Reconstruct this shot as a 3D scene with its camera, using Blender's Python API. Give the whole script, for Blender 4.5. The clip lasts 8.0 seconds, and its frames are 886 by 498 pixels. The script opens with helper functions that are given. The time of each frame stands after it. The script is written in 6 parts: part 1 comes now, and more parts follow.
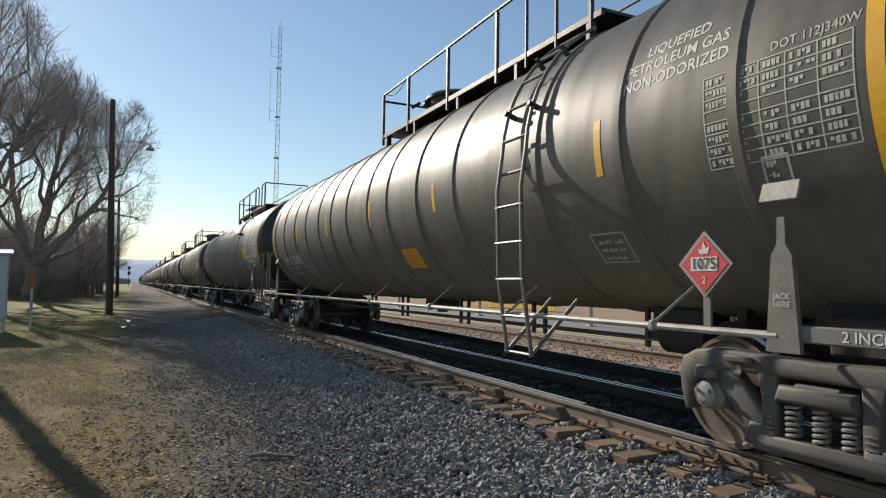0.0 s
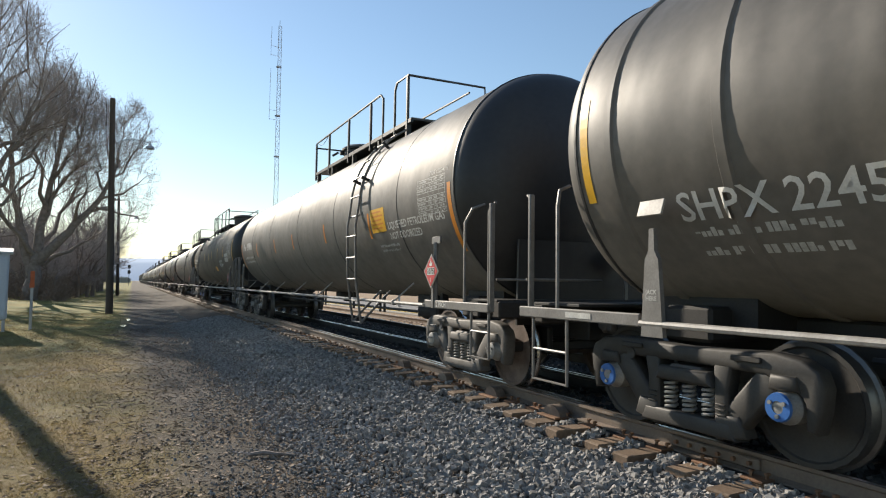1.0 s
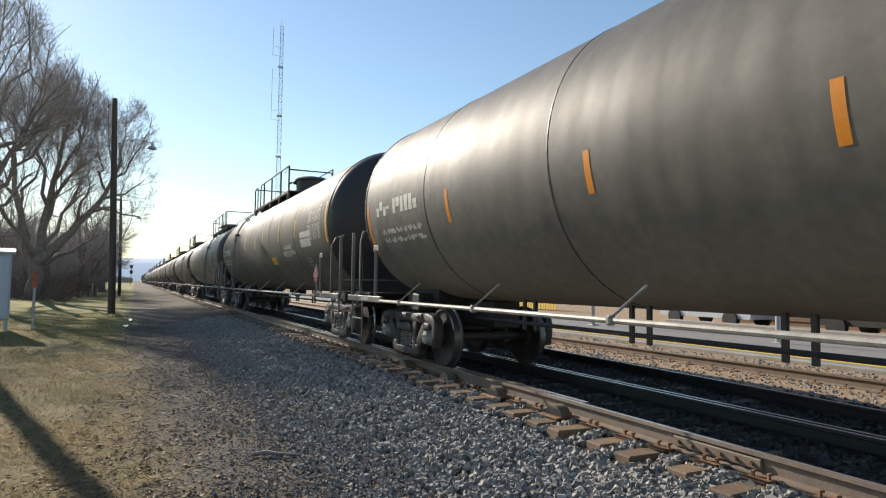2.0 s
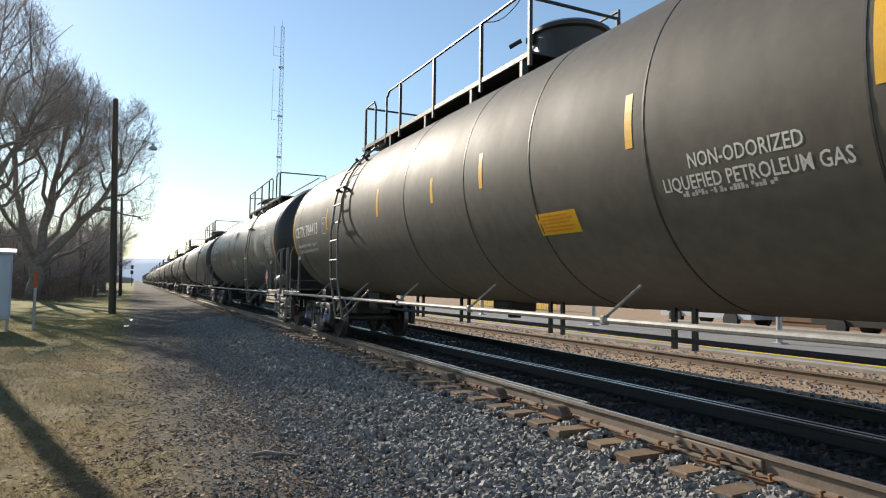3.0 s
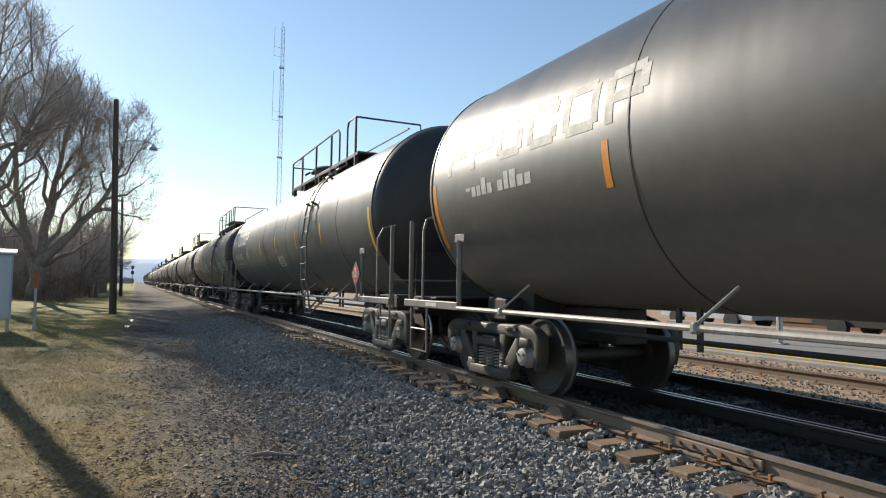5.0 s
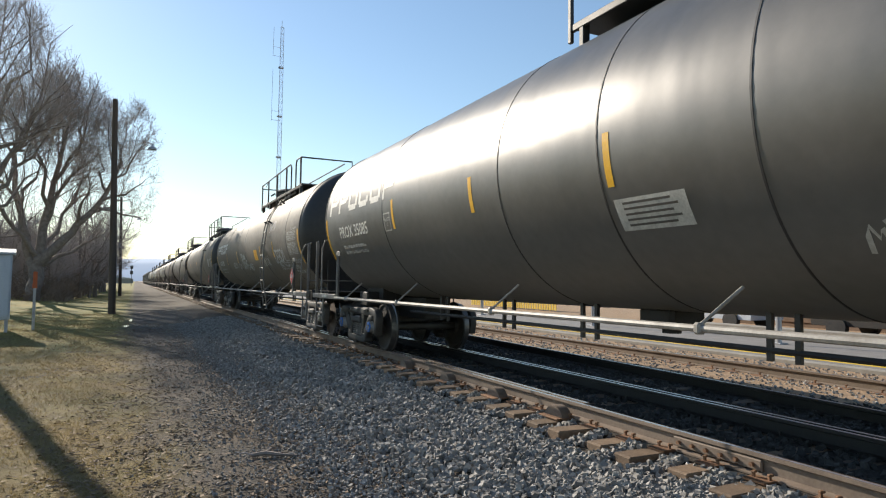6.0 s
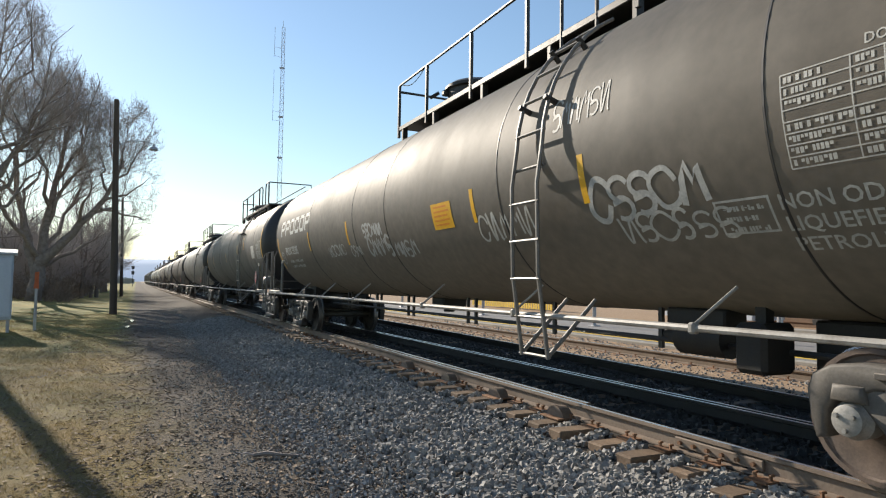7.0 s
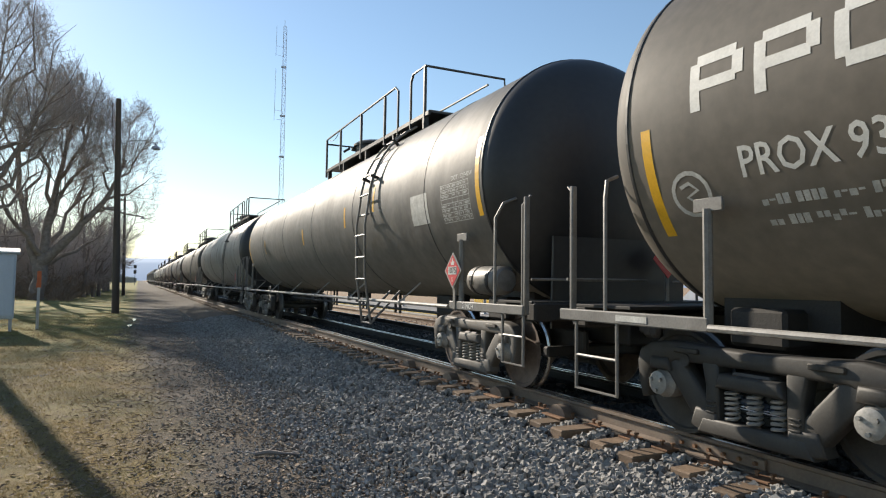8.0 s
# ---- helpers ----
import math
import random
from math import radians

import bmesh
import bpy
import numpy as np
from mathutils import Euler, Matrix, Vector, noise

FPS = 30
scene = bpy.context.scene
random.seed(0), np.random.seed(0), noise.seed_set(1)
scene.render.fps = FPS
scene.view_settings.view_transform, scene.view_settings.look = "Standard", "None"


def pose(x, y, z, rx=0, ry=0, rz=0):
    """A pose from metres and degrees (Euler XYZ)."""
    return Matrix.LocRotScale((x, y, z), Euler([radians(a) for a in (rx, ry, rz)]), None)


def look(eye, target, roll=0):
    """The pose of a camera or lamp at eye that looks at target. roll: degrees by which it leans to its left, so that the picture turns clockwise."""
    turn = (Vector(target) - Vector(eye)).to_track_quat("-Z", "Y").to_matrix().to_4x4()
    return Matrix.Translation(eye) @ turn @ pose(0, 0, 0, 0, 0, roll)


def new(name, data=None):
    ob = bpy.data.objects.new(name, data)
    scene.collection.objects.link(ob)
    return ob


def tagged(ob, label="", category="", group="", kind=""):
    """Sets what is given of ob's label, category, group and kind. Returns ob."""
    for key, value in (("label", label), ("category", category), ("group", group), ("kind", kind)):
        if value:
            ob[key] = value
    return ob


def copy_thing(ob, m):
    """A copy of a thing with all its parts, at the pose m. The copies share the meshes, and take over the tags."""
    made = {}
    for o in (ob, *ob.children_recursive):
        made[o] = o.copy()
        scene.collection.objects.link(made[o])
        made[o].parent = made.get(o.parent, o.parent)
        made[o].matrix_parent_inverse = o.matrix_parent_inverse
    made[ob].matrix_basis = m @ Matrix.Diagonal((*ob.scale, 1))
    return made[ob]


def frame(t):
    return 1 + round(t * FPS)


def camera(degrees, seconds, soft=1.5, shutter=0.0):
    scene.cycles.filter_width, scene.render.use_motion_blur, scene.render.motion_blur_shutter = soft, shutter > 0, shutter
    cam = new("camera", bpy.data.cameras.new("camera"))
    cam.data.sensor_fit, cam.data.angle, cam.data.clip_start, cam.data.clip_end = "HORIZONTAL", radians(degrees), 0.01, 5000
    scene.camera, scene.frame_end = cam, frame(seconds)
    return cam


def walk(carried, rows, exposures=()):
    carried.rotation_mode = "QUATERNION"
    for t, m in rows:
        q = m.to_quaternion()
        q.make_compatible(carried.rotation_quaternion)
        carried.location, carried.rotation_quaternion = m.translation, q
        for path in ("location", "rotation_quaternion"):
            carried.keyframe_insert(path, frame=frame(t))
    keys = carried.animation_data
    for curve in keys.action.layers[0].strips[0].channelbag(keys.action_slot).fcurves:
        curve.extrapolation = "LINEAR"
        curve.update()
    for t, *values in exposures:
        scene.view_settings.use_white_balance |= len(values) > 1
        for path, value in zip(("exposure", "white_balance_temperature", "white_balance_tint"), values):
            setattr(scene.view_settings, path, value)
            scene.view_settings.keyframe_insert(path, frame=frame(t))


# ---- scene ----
YAW, PITCH, ROLL = 25.656, 3.262, 0.765


def aim(dx=0.0, dy=0.0):
    # the hand's small drift, as degrees of turn and of tilt
    return pose(0, 0, 1.284) @ pose(0, 0, 0, 0, 0, -(YAW + dx)) @ pose(0, 0, 0, 90 + PITCH + dy) @ pose(0, 0, 0, 0, 0, ROLL)


cam = camera(69.65, 8.0, soft=1.15, shutter=0.0)
walk(cam, [(0.0, aim(0.28, 0.04)), (0.5, aim(0.28, -0.02)), (1.0, aim(0.28, -0.07)), (1.5, aim(0.17, -0.08)),
           (2.2, aim(0.12, -0.07)), (3.0, aim(0.07, -0.05)), (3.5, aim(0.07, -0.03)), (4.0, aim(0.0, -0.02)), (4.5, aim(0.0, 0.0)),
           (5.2, aim(0.05, -0.02)), (6.0, aim(0.1, -0.02)), (6.5, aim(0.05, -0.02)), (7.0, aim(0.0, 0.0)), (7.5, aim(-0.04, -0.03)), (8.0, aim(-0.15, -0.09))],
     exposures=[(0.0, 0.16), (0.5, 0.34), (1.0, 0.5), (1.5, 0.56), (3.0, 0.56), (8.0, 0.56)])

# ---- light ----
SUN_EL, SUN_AZ = 25.5, -15.8      # degrees above the horizon, and to the right of +y
world = bpy.data.worlds.new("sky")
scene.world = world
world.use_nodes = True
wn, wl = world.node_tree.nodes, world.node_tree.links
wn.clear()
sky = wn.new("ShaderNodeTexSky")
sky.sky_type, sky.sun_disc = "NISHITA", False
sky.sun_elevation, sky.sun_rotation = radians(SUN_EL), radians(SUN_AZ)
sky.air_density, sky.dust_density, sky.ozone_density = 1.25, 0.12, 2.5
back = wn.new("ShaderNodeBackground")
back.inputs[1].default_value = 0.1
wout = wn.new("ShaderNodeOutputWorld")
wl.new(sky.outputs[0], back.inputs[0])
wl.new(back.outputs[0], wout.inputs[0])

sun_data = bpy.data.lights.new("sun", "SUN")
sun_data.energy, sun_data.angle, sun_data.color = 5.0, radians(0.5), (1.0, 0.89, 0.74)
sun = new("sun", sun_data)
s_el, s_az = radians(SUN_EL), radians(SUN_AZ)
SUN_DIR = Vector((math.sin(s_az) * math.cos(s_el), math.cos(s_az) * math.cos(s_el), math.sin(s_el)))
sun.matrix_world = look(SUN_DIR * 200, (0, 0, 0))


# ---- materials ----
def mat(name, color, rough=0.7, metal=0.0, var=0.25, scale=6.0, fine=60.0, bump=0.2, tint=None, streak=0.0, spread=0.0, spec=0.5, dent=0.0):
    """Colour with stains at two sizes, grain and relief. tint: colour of the stains. streak: downward runs. spread: change from piece to piece. dent: broad waves of the sheet."""
    m = bpy.data.materials.new(name)
    m.use_nodes = True
    n, l = m.node_tree.nodes, m.node_tree.links
    b = n["Principled BSDF"]
    b.inputs["Metallic"].default_value = metal
    b.inputs["Specular IOR Level"].default_value = spec
    tc = n.new("ShaderNodeTexCoord")
    co = tc.outputs["Object"]
    big, small = n.new("ShaderNodeTexNoise"), n.new("ShaderNodeTexNoise")
    big.inputs["Scale"].default_value, big.inputs["Detail"].default_value, big.inputs["Roughness"].default_value = scale, 6, 0.62
    small.inputs["Scale"].default_value, small.inputs["Detail"].default_value = fine, 4
    if streak:
        mp = n.new("ShaderNodeMapping")
        mp.inputs["Scale"].default_value = (1, 1, streak)
        l.new(co, mp.inputs[0])
        l.new(mp.outputs[0], big.inputs["Vector"])
    else:
        l.new(co, big.inputs["Vector"])
    l.new(co, small.inputs["Vector"])
    ramp = n.new("ShaderNodeMapRange")
    ramp.inputs[1].default_value, ramp.inputs[2].default_value = 0.35, 0.7
    l.new(big.outputs["Fac"], ramp.inputs[0])
    mix = n.new("ShaderNodeMix")
    mix.data_type = "RGBA"
    t = tint or tuple(c * 0.45 for c in color)
    mix.inputs[6].default_value, mix.inputs[7].default_value = (*color, 1), (*t, 1)
    mul = n.new("ShaderNodeMath")
    mul.operation = "MULTIPLY"
    mul.inputs[1].default_value = min(1.0, var * 2)
    l.new(ramp.outputs[0], mul.inputs[0])
    l.new(mul.outputs[0], mix.inputs[0])
    hsv = n.new("ShaderNodeHueSaturation")
    l.new(mix.outputs[2], hsv.inputs["Color"])
    val = n.new("ShaderNodeMapRange")
    val.inputs[3].default_value, val.inputs[4].default_value = 1 - var, 1 + var
    l.new(small.outputs["Fac"], val.inputs[0])
    last = val.outputs[0]
    if spread:
        info = n.new("ShaderNodeObjectInfo")
        geo = n.new("ShaderNodeNewGeometry")
        add = n.new("ShaderNodeMath")
        l.new(info.outputs["Random"], add.inputs[0])
        l.new(geo.outputs["Random Per Island"], add.inputs[1])
        fr = n.new("ShaderNodeMath")
        fr.operation = "FRACT"
        l.new(add.outputs[0], fr.inputs[0])
        mr = n.new("ShaderNodeMapRange")
        mr.inputs[3].default_value, mr.inputs[4].default_value = 1 - spread, 1 + spread
        l.new(fr.outputs[0], mr.inputs[0])
        mu = n.new("ShaderNodeMath")
        mu.operation = "MULTIPLY"
        l.new(last, mu.inputs[0])
        l.new(mr.outputs[0], mu.inputs[1])
        last = mu.outputs[0]
    l.new(last, hsv.inputs["Value"])
    l.new(hsv.outputs[0], b.inputs["Base Color"])
    rr = n.new("ShaderNodeMapRange")
    rr.inputs[3].default_value, rr.inputs[4].default_value = max(0.02, rough - 0.12), min(1, rough + 0.12)
    l.new(big.outputs["Fac"], rr.inputs[0])
    l.new(rr.outputs[0], b.inputs["Roughness"])
    if bump:
        bp = n.new("ShaderNodeBump")
        bp.inputs["Strength"].default_value, bp.inputs["Distance"].default_value = bump, 0.01
        l.new(small.outputs["Fac"], bp.inputs["Height"])
        l.new(bp.outputs[0], b.inputs["Normal"])
        if dent:
            wave, bw = n.new("ShaderNodeTexNoise"), n.new("ShaderNodeBump")
            wave.inputs["Scale"].default_value, wave.inputs["Detail"].default_value = 1.1, 1.5
            wm = n.new("ShaderNodeMapping")
            wm.inputs["Scale"].default_value = (0.6, 1.5, 0.6)
            l.new(co, wm.inputs[0])
            l.new(wm.outputs[0], wave.inputs["Vector"])
            bw.inputs["Strength"].default_value, bw.inputs["Distance"].default_value = 1.0, dent
            l.new(wave.outputs["Fac"], bw.inputs["Height"])
            l.new(bw.outputs[0], bp.inputs["Normal"])
    return m


TANK = {
    "beige": mat("dusty_grey_tank_paint", (0.207, 0.182, 0.152), 0.52, 0, 0.3, 0.9, 9, 0.04, (0.117, 0.103, 0.087), 0.35, spec=0.5, dent=0.035),
    "grey": mat("weathered_grey_tank_paint", (0.214, 0.191, 0.162), 0.6, 0, 0.3, 0.8, 8, 0.04, (0.133, 0.117, 0.101), 0.35, spec=0.4, dent=0.03),
    "olive": mat("dull_black_tank_paint", (0.164, 0.141, 0.113), 0.64, 0, 0.25, 0.7, 8, 0.04, (0.103, 0.090, 0.074), 0.35, spec=0.35, dent=0.012),
    "black": mat("glossy_black_tank_paint", (0.116, 0.110, 0.102), 0.42, 0, 0.25, 0.8, 8, 0.03, (0.163, 0.149, 0.133), 0.35, spec=1.0, dent=0.014),
    "dusty": mat("dust_filmed_black_tank_paint", (0.183, 0.154, 0.122), 0.64, 0, 0.3, 0.8, 8, 0.04, (0.251, 0.213, 0.170), 0.35, spec=0.32, dent=0.014),
    "pale": mat("dirty_pale_tank_paint", (0.320, 0.299, 0.268), 0.5, 0, 0.35, 0.9, 8, 0.05, (0.149, 0.134, 0.117), 0.3, spec=0.6, dent=0.02),
}
for paint in TANK.values():
    paint.node_tree.nodes["Principled BSDF"].inputs["Diffuse Roughness"].default_value = 0.9
HEAD = mat("near_black_tank_head", (0.022, 0.022, 0.024), 0.5, 0, 0.3, 1.2, 12, 0.04, (0.05, 0.046, 0.04), 0.3)
UNDER = mat("sooty_underframe", (0.018, 0.017, 0.016), 0.7, 0, 0.4, 4, 40, 0.2, (0.035, 0.03, 0.025))
TRUCKM = mat("dusty_cast_steel", (0.105, 0.097, 0.088), 0.65, 0, 0.35, 5, 60, 0.08, (0.07, 0.06, 0.05))
DARK_CAST = mat("darker_cast_steel", (0.04, 0.037, 0.033), 0.6, 0, 0.35, 5, 60, 0.08, (0.022, 0.02, 0.018))
WHEELM = mat("brown_wheel_steel", (0.17, 0.125, 0.1), 0.6, 0.1, 0.35, 6, 60, 0.08, (0.05, 0.04, 0.035))
DARK_TREAD = mat("dull_dark_tread", (0.16, 0.16, 0.16), 0.45, 0.8, 0.2, 8, 60, 0.03)
TREAD = mat("polished_tread", (0.5, 0.5, 0.5), 0.25, 1.0, 0.15, 8, 60, 0.03)
SILLM = mat("dusty_grey_sill_paint", (0.2, 0.19, 0.175), 0.55, 0, 0.35, 4, 50, 0.1, (0.1, 0.09, 0.08))
PIPEM = mat("pale_dusty_pipe_paint", (0.36, 0.34, 0.31), 0.5, 0, 0.3, 5, 50, 0.1, (0.13, 0.11, 0.09))
LADM = mat("worn_grey_ladder_paint", (0.2, 0.19, 0.175), 0.5, 0, 0.3, 6, 60, 0.1, (0.08, 0.07, 0.06))
RAILM = mat("black_railing_paint", (0.018, 0.019, 0.021), 0.5, 0, 0.3, 6, 60, 0.1, (0.05, 0.045, 0.04))
SPRING = mat("worn_spring_steel", (0.34, 0.33, 0.31), 0.45, 0.2, 0.3, 9, 60, 0.1)
WHITE = mat("white_stencil_paint", (0.66, 0.65, 0.61), 0.6, 0, 0.15, 9, 60, 0.02)
FAINT = mat("worn_white_stencil_paint", (0.56, 0.55, 0.51), 0.65, 0, 0.3, 9, 60, 0.02)
GRAF = mat("white_spray_paint", (0.5, 0.5, 0.48), 0.6, 0, 0.3, 9, 60, 0.02)
GREEN = mat("green_spray_paint", (0.05, 0.16, 0.13), 0.6, 0, 0.3, 9, 60, 0.02)
YELLOW = mat("yellow_reflective_sheet", (0.85, 0.46, 0.02), 0.4, 0, 0.12, 9, 60, 0.02)
ORANGE = mat("orange_reflective_sheet", (0.75, 0.26, 0.02), 0.4, 0, 0.12, 9, 60, 0.02)
RED = mat("red_placard", (0.62, 0.045, 0.05), 0.45, 0, 0.1, 9, 60, 0.02)
BLUEC = mat("blue_bearing_cap", (0.05, 0.17, 0.5), 0.4, 0.2, 0.15, 9, 60, 0.05)
BLACKT = mat("black_lettering", (0.02, 0.02, 0.02), 0.6, 0, 0.1, 9, 60, 0.02)
RAIL_T = mat("polished_rail_head", (0.5, 0.5, 0.5), 0.3, 1.0, 0.12, 3, 30, 0.03)
RAIL_S = mat("rusty_rail_steel", (0.2, 0.155, 0.12), 0.7, 0.1, 0.3, 3, 40, 0.15, (0.11, 0.08, 0.06))
# rail steel with the train's shade painted into its colour
RAIL_D = mat("shade_dark_rail_steel", (0.022, 0.021, 0.02), 0.6, 0.1, 0.3, 3, 40, 0.15, (0.02, 0.018, 0.016))
WATER = mat("shallow_puddle_water", (0.03, 0.03, 0.028), 0.12, 0, 0.1, 3, 30, 0.02)
TIEM = mat("weathered_tie_wood", (0.2, 0.135, 0.085), 0.85, 0, 0.35, 5, 50, 0.4, (0.06, 0.045, 0.035), 0, 0.25)
PLATEM = mat("rusty_tie_plate", (0.24, 0.13, 0.07), 0.8, 0.1, 0.35, 10, 70, 0.3, (0.12, 0.06, 0.035), 0, 0.2)
# stone under the train: its shade painted in along with the oil
SHADE_STONE = mat("oil_and_shade_dark_stone", (0.05, 0.047, 0.043), 0.8, 0, 0.3, 12, 70, 0.3, (0.025, 0.023, 0.021), 0, 0.4)
STONE = mat("grey_ballast_stone", (0.25, 0.242, 0.228), 0.85, 0, 0.25, 12, 70, 0.3, (0.2, 0.185, 0.17), 0, 0.45)
POLEM = mat("weathered_pole_wood", (0.085, 0.065, 0.05), 0.85, 0, 0.35, 4, 40, 0.4, (0.05, 0.038, 0.03), 0.1)
BARK = mat("grey_brown_bark", (0.24, 0.205, 0.185), 0.9, 0, 0.35, 5, 40, 0.4, (0.09, 0.076, 0.066))
TWIG = mat("brown_twig_bark", (0.4, 0.355, 0.335), 0.9, 0, 0.25, 5, 30, 0.0)
CABM = mat("pale_blue_cabinet_paint", (0.52, 0.57, 0.62), 0.5, 0, 0.15, 3, 40, 0.05, (0.38, 0.4, 0.42), 0.3)
GALV = mat("galvanised_steel", (0.42, 0.43, 0.45), 0.45, 0.5, 0.2, 4, 40, 0.05)
BLADE = mat("dead_grass", (0.22, 0.17, 0.085), 0.9, 0, 0.3, 1.5, 30, 0, (0.22, 0.2, 0.08), 0, 0.35)
gn, gl = BLADE.node_tree.nodes, BLADE.node_tree.links
gt, gm = gn.new("ShaderNodeBsdfTranslucent"), gn.new("ShaderNodeMixShader")
gm.inputs[0].default_value = 0.55
gt.inputs["Color"].default_value = (0.22, 0.17, 0.08, 1)
gl.new(gn["Principled BSDF"].outputs[0], gm.inputs[1])
gl.new(gt.outputs[0], gm.inputs[2])
gl.new(gm.outputs[0], gn["Material Output"].inputs[0])
LEAF = mat("dry_brown_leaf", (0.2, 0.135, 0.08), 0.8, 0, 0.3, 9, 60, 0, (0.11, 0.075, 0.045), 0, 0.5)
ASPH = mat("worn_platform_asphalt", (0.22, 0.21, 0.2), 0.9, 0, 0.2, 2, 60, 0.2)
CONC = mat("pale_concrete", (0.3, 0.285, 0.255), 0.85, 0, 0.2, 2, 40, 0.2)
SIDING = mat("brown_clapboard", (0.2, 0.13, 0.085), 0.8, 0, 0.2, 2, 30, 0.1)
PLASTER = mat("pale_lavender_plaster", (0.55, 0.53, 0.56), 0.85, 0, 0.12, 1.5, 30, 0.05)
SLATE = mat("grey_slate_roof", (0.12, 0.12, 0.125), 0.7, 0, 0.25, 3, 25, 0.2)
PANE = mat("dark_window_glass", (0.02, 0.022, 0.026), 0.1, 0, 0.1, 2, 20, 0.0)
YLINE = mat("yellow_edge_paint", (0.75, 0.52, 0.04), 0.7, 0, 0.2, 4, 50, 0.1)
BRUSH = mat("dry_brush_stems", (0.24, 0.18, 0.135), 0.95, 0, 0.3, 2, 20, 0, (0.06, 0.045, 0.035), 0, 0.3)
SAFETY = mat("faded_orange_marker", (0.6, 0.14, 0.04), 0.6, 0, 0.15, 9, 50, 0.05)


# ---- mesh code ----
class Shape:
    """Collects points and faces for one mesh."""

    def __init__(self):
        self.v, self.f, self.k = [], [], []

    def add(self, v, f, k=0):
        o = len(self.v)
        self.v += [tuple(a) for a in v]
        self.f += [tuple(i + o for i in q) for q in f]
        self.k += [k] * len(f)
        return self

    def box(self, c, s, b=0.0, m=None, k=0):
        hx, hy, hz = s[0] / 2, s[1] / 2, s[2] / 2
        if b <= 0:
            v = [(x, y, z) for x in (-hx, hx) for y in (-hy, hy) for z in (-hz, hz)]
            f = [(0, 1, 3, 2), (4, 6, 7, 5), (0, 4, 5, 1), (2, 3, 7, 6), (0, 2, 6, 4), (1, 5, 7, 3)]
        else:
            v, idx = [], {}
            for sx in (-1, 1):
                for sy in (-1, 1):
                    for sz in (-1, 1):
                        for ax in range(3):
                            p = [sx * (hx - b), sy * (hy - b), sz * (hz - b)]
                            p[ax] = (sx * hx, sy * hy, sz * hz)[ax]
                            idx[sx, sy, sz, ax] = len(v)
                            v.append(tuple(p))
            f = []
            for ax in range(3):
                o1, o2 = [a for a in range(3) if a != ax]
                for sg in (-1, 1):
                    q = []
                    for a, c2 in ((-1, -1), (1, -1), (1, 1), (-1, 1)):
                        sgn = [0, 0, 0]
                        sgn[ax], sgn[o1], sgn[o2] = sg, a, c2
                        q.append(idx[(*sgn, ax)])
                    f.append(tuple(q))
                for a in (-1, 1):
                    for c2 in (-1, 1):
                        q = []
                        for sg, way in ((-1, o1), (-1, o2), (1, o2), (1, o1)):
                            sgn = [0, 0, 0]
                            sgn[ax], sgn[o1], sgn[o2] = sg, a, c2
                            q.append(idx[(*sgn, way)])
                        f.append(tuple(q))
            for sx in (-1, 1):
                for sy in (-1, 1):
                    for sz in (-1, 1):
                        f.append(tuple(idx[sx, sy, sz, ax] for ax in range(3)))
        if m is not None:
            v = [m @ Vector(p) for p in v]
        return self.add([(p[0] + c[0], p[1] + c[1], p[2] + c[2]) for p in v], f, k)

    def path(self, pts, r, n=6, k=0, closed=False):
        """A round bar along points; r: one radius, or one for each point."""
        pts = [Vector(p) for p in pts]
        rs = r if isinstance(r, (list, tuple)) else [r] * len(pts)
        v, f, up = [], [], None
        for i, p in enumerate(pts):
            a = pts[i - 1] if i else (pts[-1] if closed else p)
            b2 = pts[i + 1] if i < len(pts) - 1 else (pts[0] if closed else p)
            d = (b2 - a)
            d = d.normalized() if d.length > 1e-9 else Vector((0, 0, 1))
            if up is None:
                up = Vector((0, 0, 1)) if abs(d.z) < 0.9 else Vector((1, 0, 0))
            s = d.cross(up).normalized()
            up = s.cross(d).normalized()
            for j in range(n):
                t = 2 * math.pi * j / n
                v.append(p + (s * math.cos(t) + up * math.sin(t)) * rs[i])
        m = len(pts)
        for i in range(m if closed else m - 1):
            for j in range(n):
                j2, i2 = (j + 1) % n, (i + 1) % m
                f.append((i * n + j, i * n + j2, i2 * n + j2, i2 * n + j))
        if not closed:
            f.append(tuple(range(n - 1, -1, -1)))
            f.append(tuple((m - 1) * n + j for j in range(n)))
        return self.add(v, f, k)

    def lathe(self, prof, axis="y", n=48, c=(0, 0, 0), k=0, ks=None):
        """prof: (along, radius) pairs, turned round an axis."""
        v, f, kk = [], [], []
        for a, r in prof:
            for j in range(n):
                t = 2 * math.pi * j / n
                u, w = r * math.cos(t), r * math.sin(t)
                p = {"x": (a, u, w), "y": (w, a, u), "z": (u, w, a)}[axis]
                v.append((p[0] + c[0], p[1] + c[1], p[2] + c[2]))
        for i in range(len(prof) - 1):
            for j in range(n):
                j2 = (j + 1) % n
                f.append((i * n + j, i * n + j2, (i + 1) * n + j2, (i + 1) * n + j))
                kk.append(ks[i] if ks else k)
        o = len(self.v)
        self.add(v, f)
        self.k[-len(kk):] = kk
        return self

    def slab(self, poly, x0, x1, k=0):
        """A plate in the yz plane, from x0 to x1 thick. poly: (y, z) all round."""
        n = len(poly)
        v = [(x0, y, z) for y, z in poly] + [(x1, y, z) for y, z in poly]
        f = [tuple(range(n)), tuple(range(2 * n - 1, n - 1, -1))]
        f += [(i, i + n, (i + 1) % n + n, (i + 1) % n) for i in range(n)]
        return self.add(v, f, k)

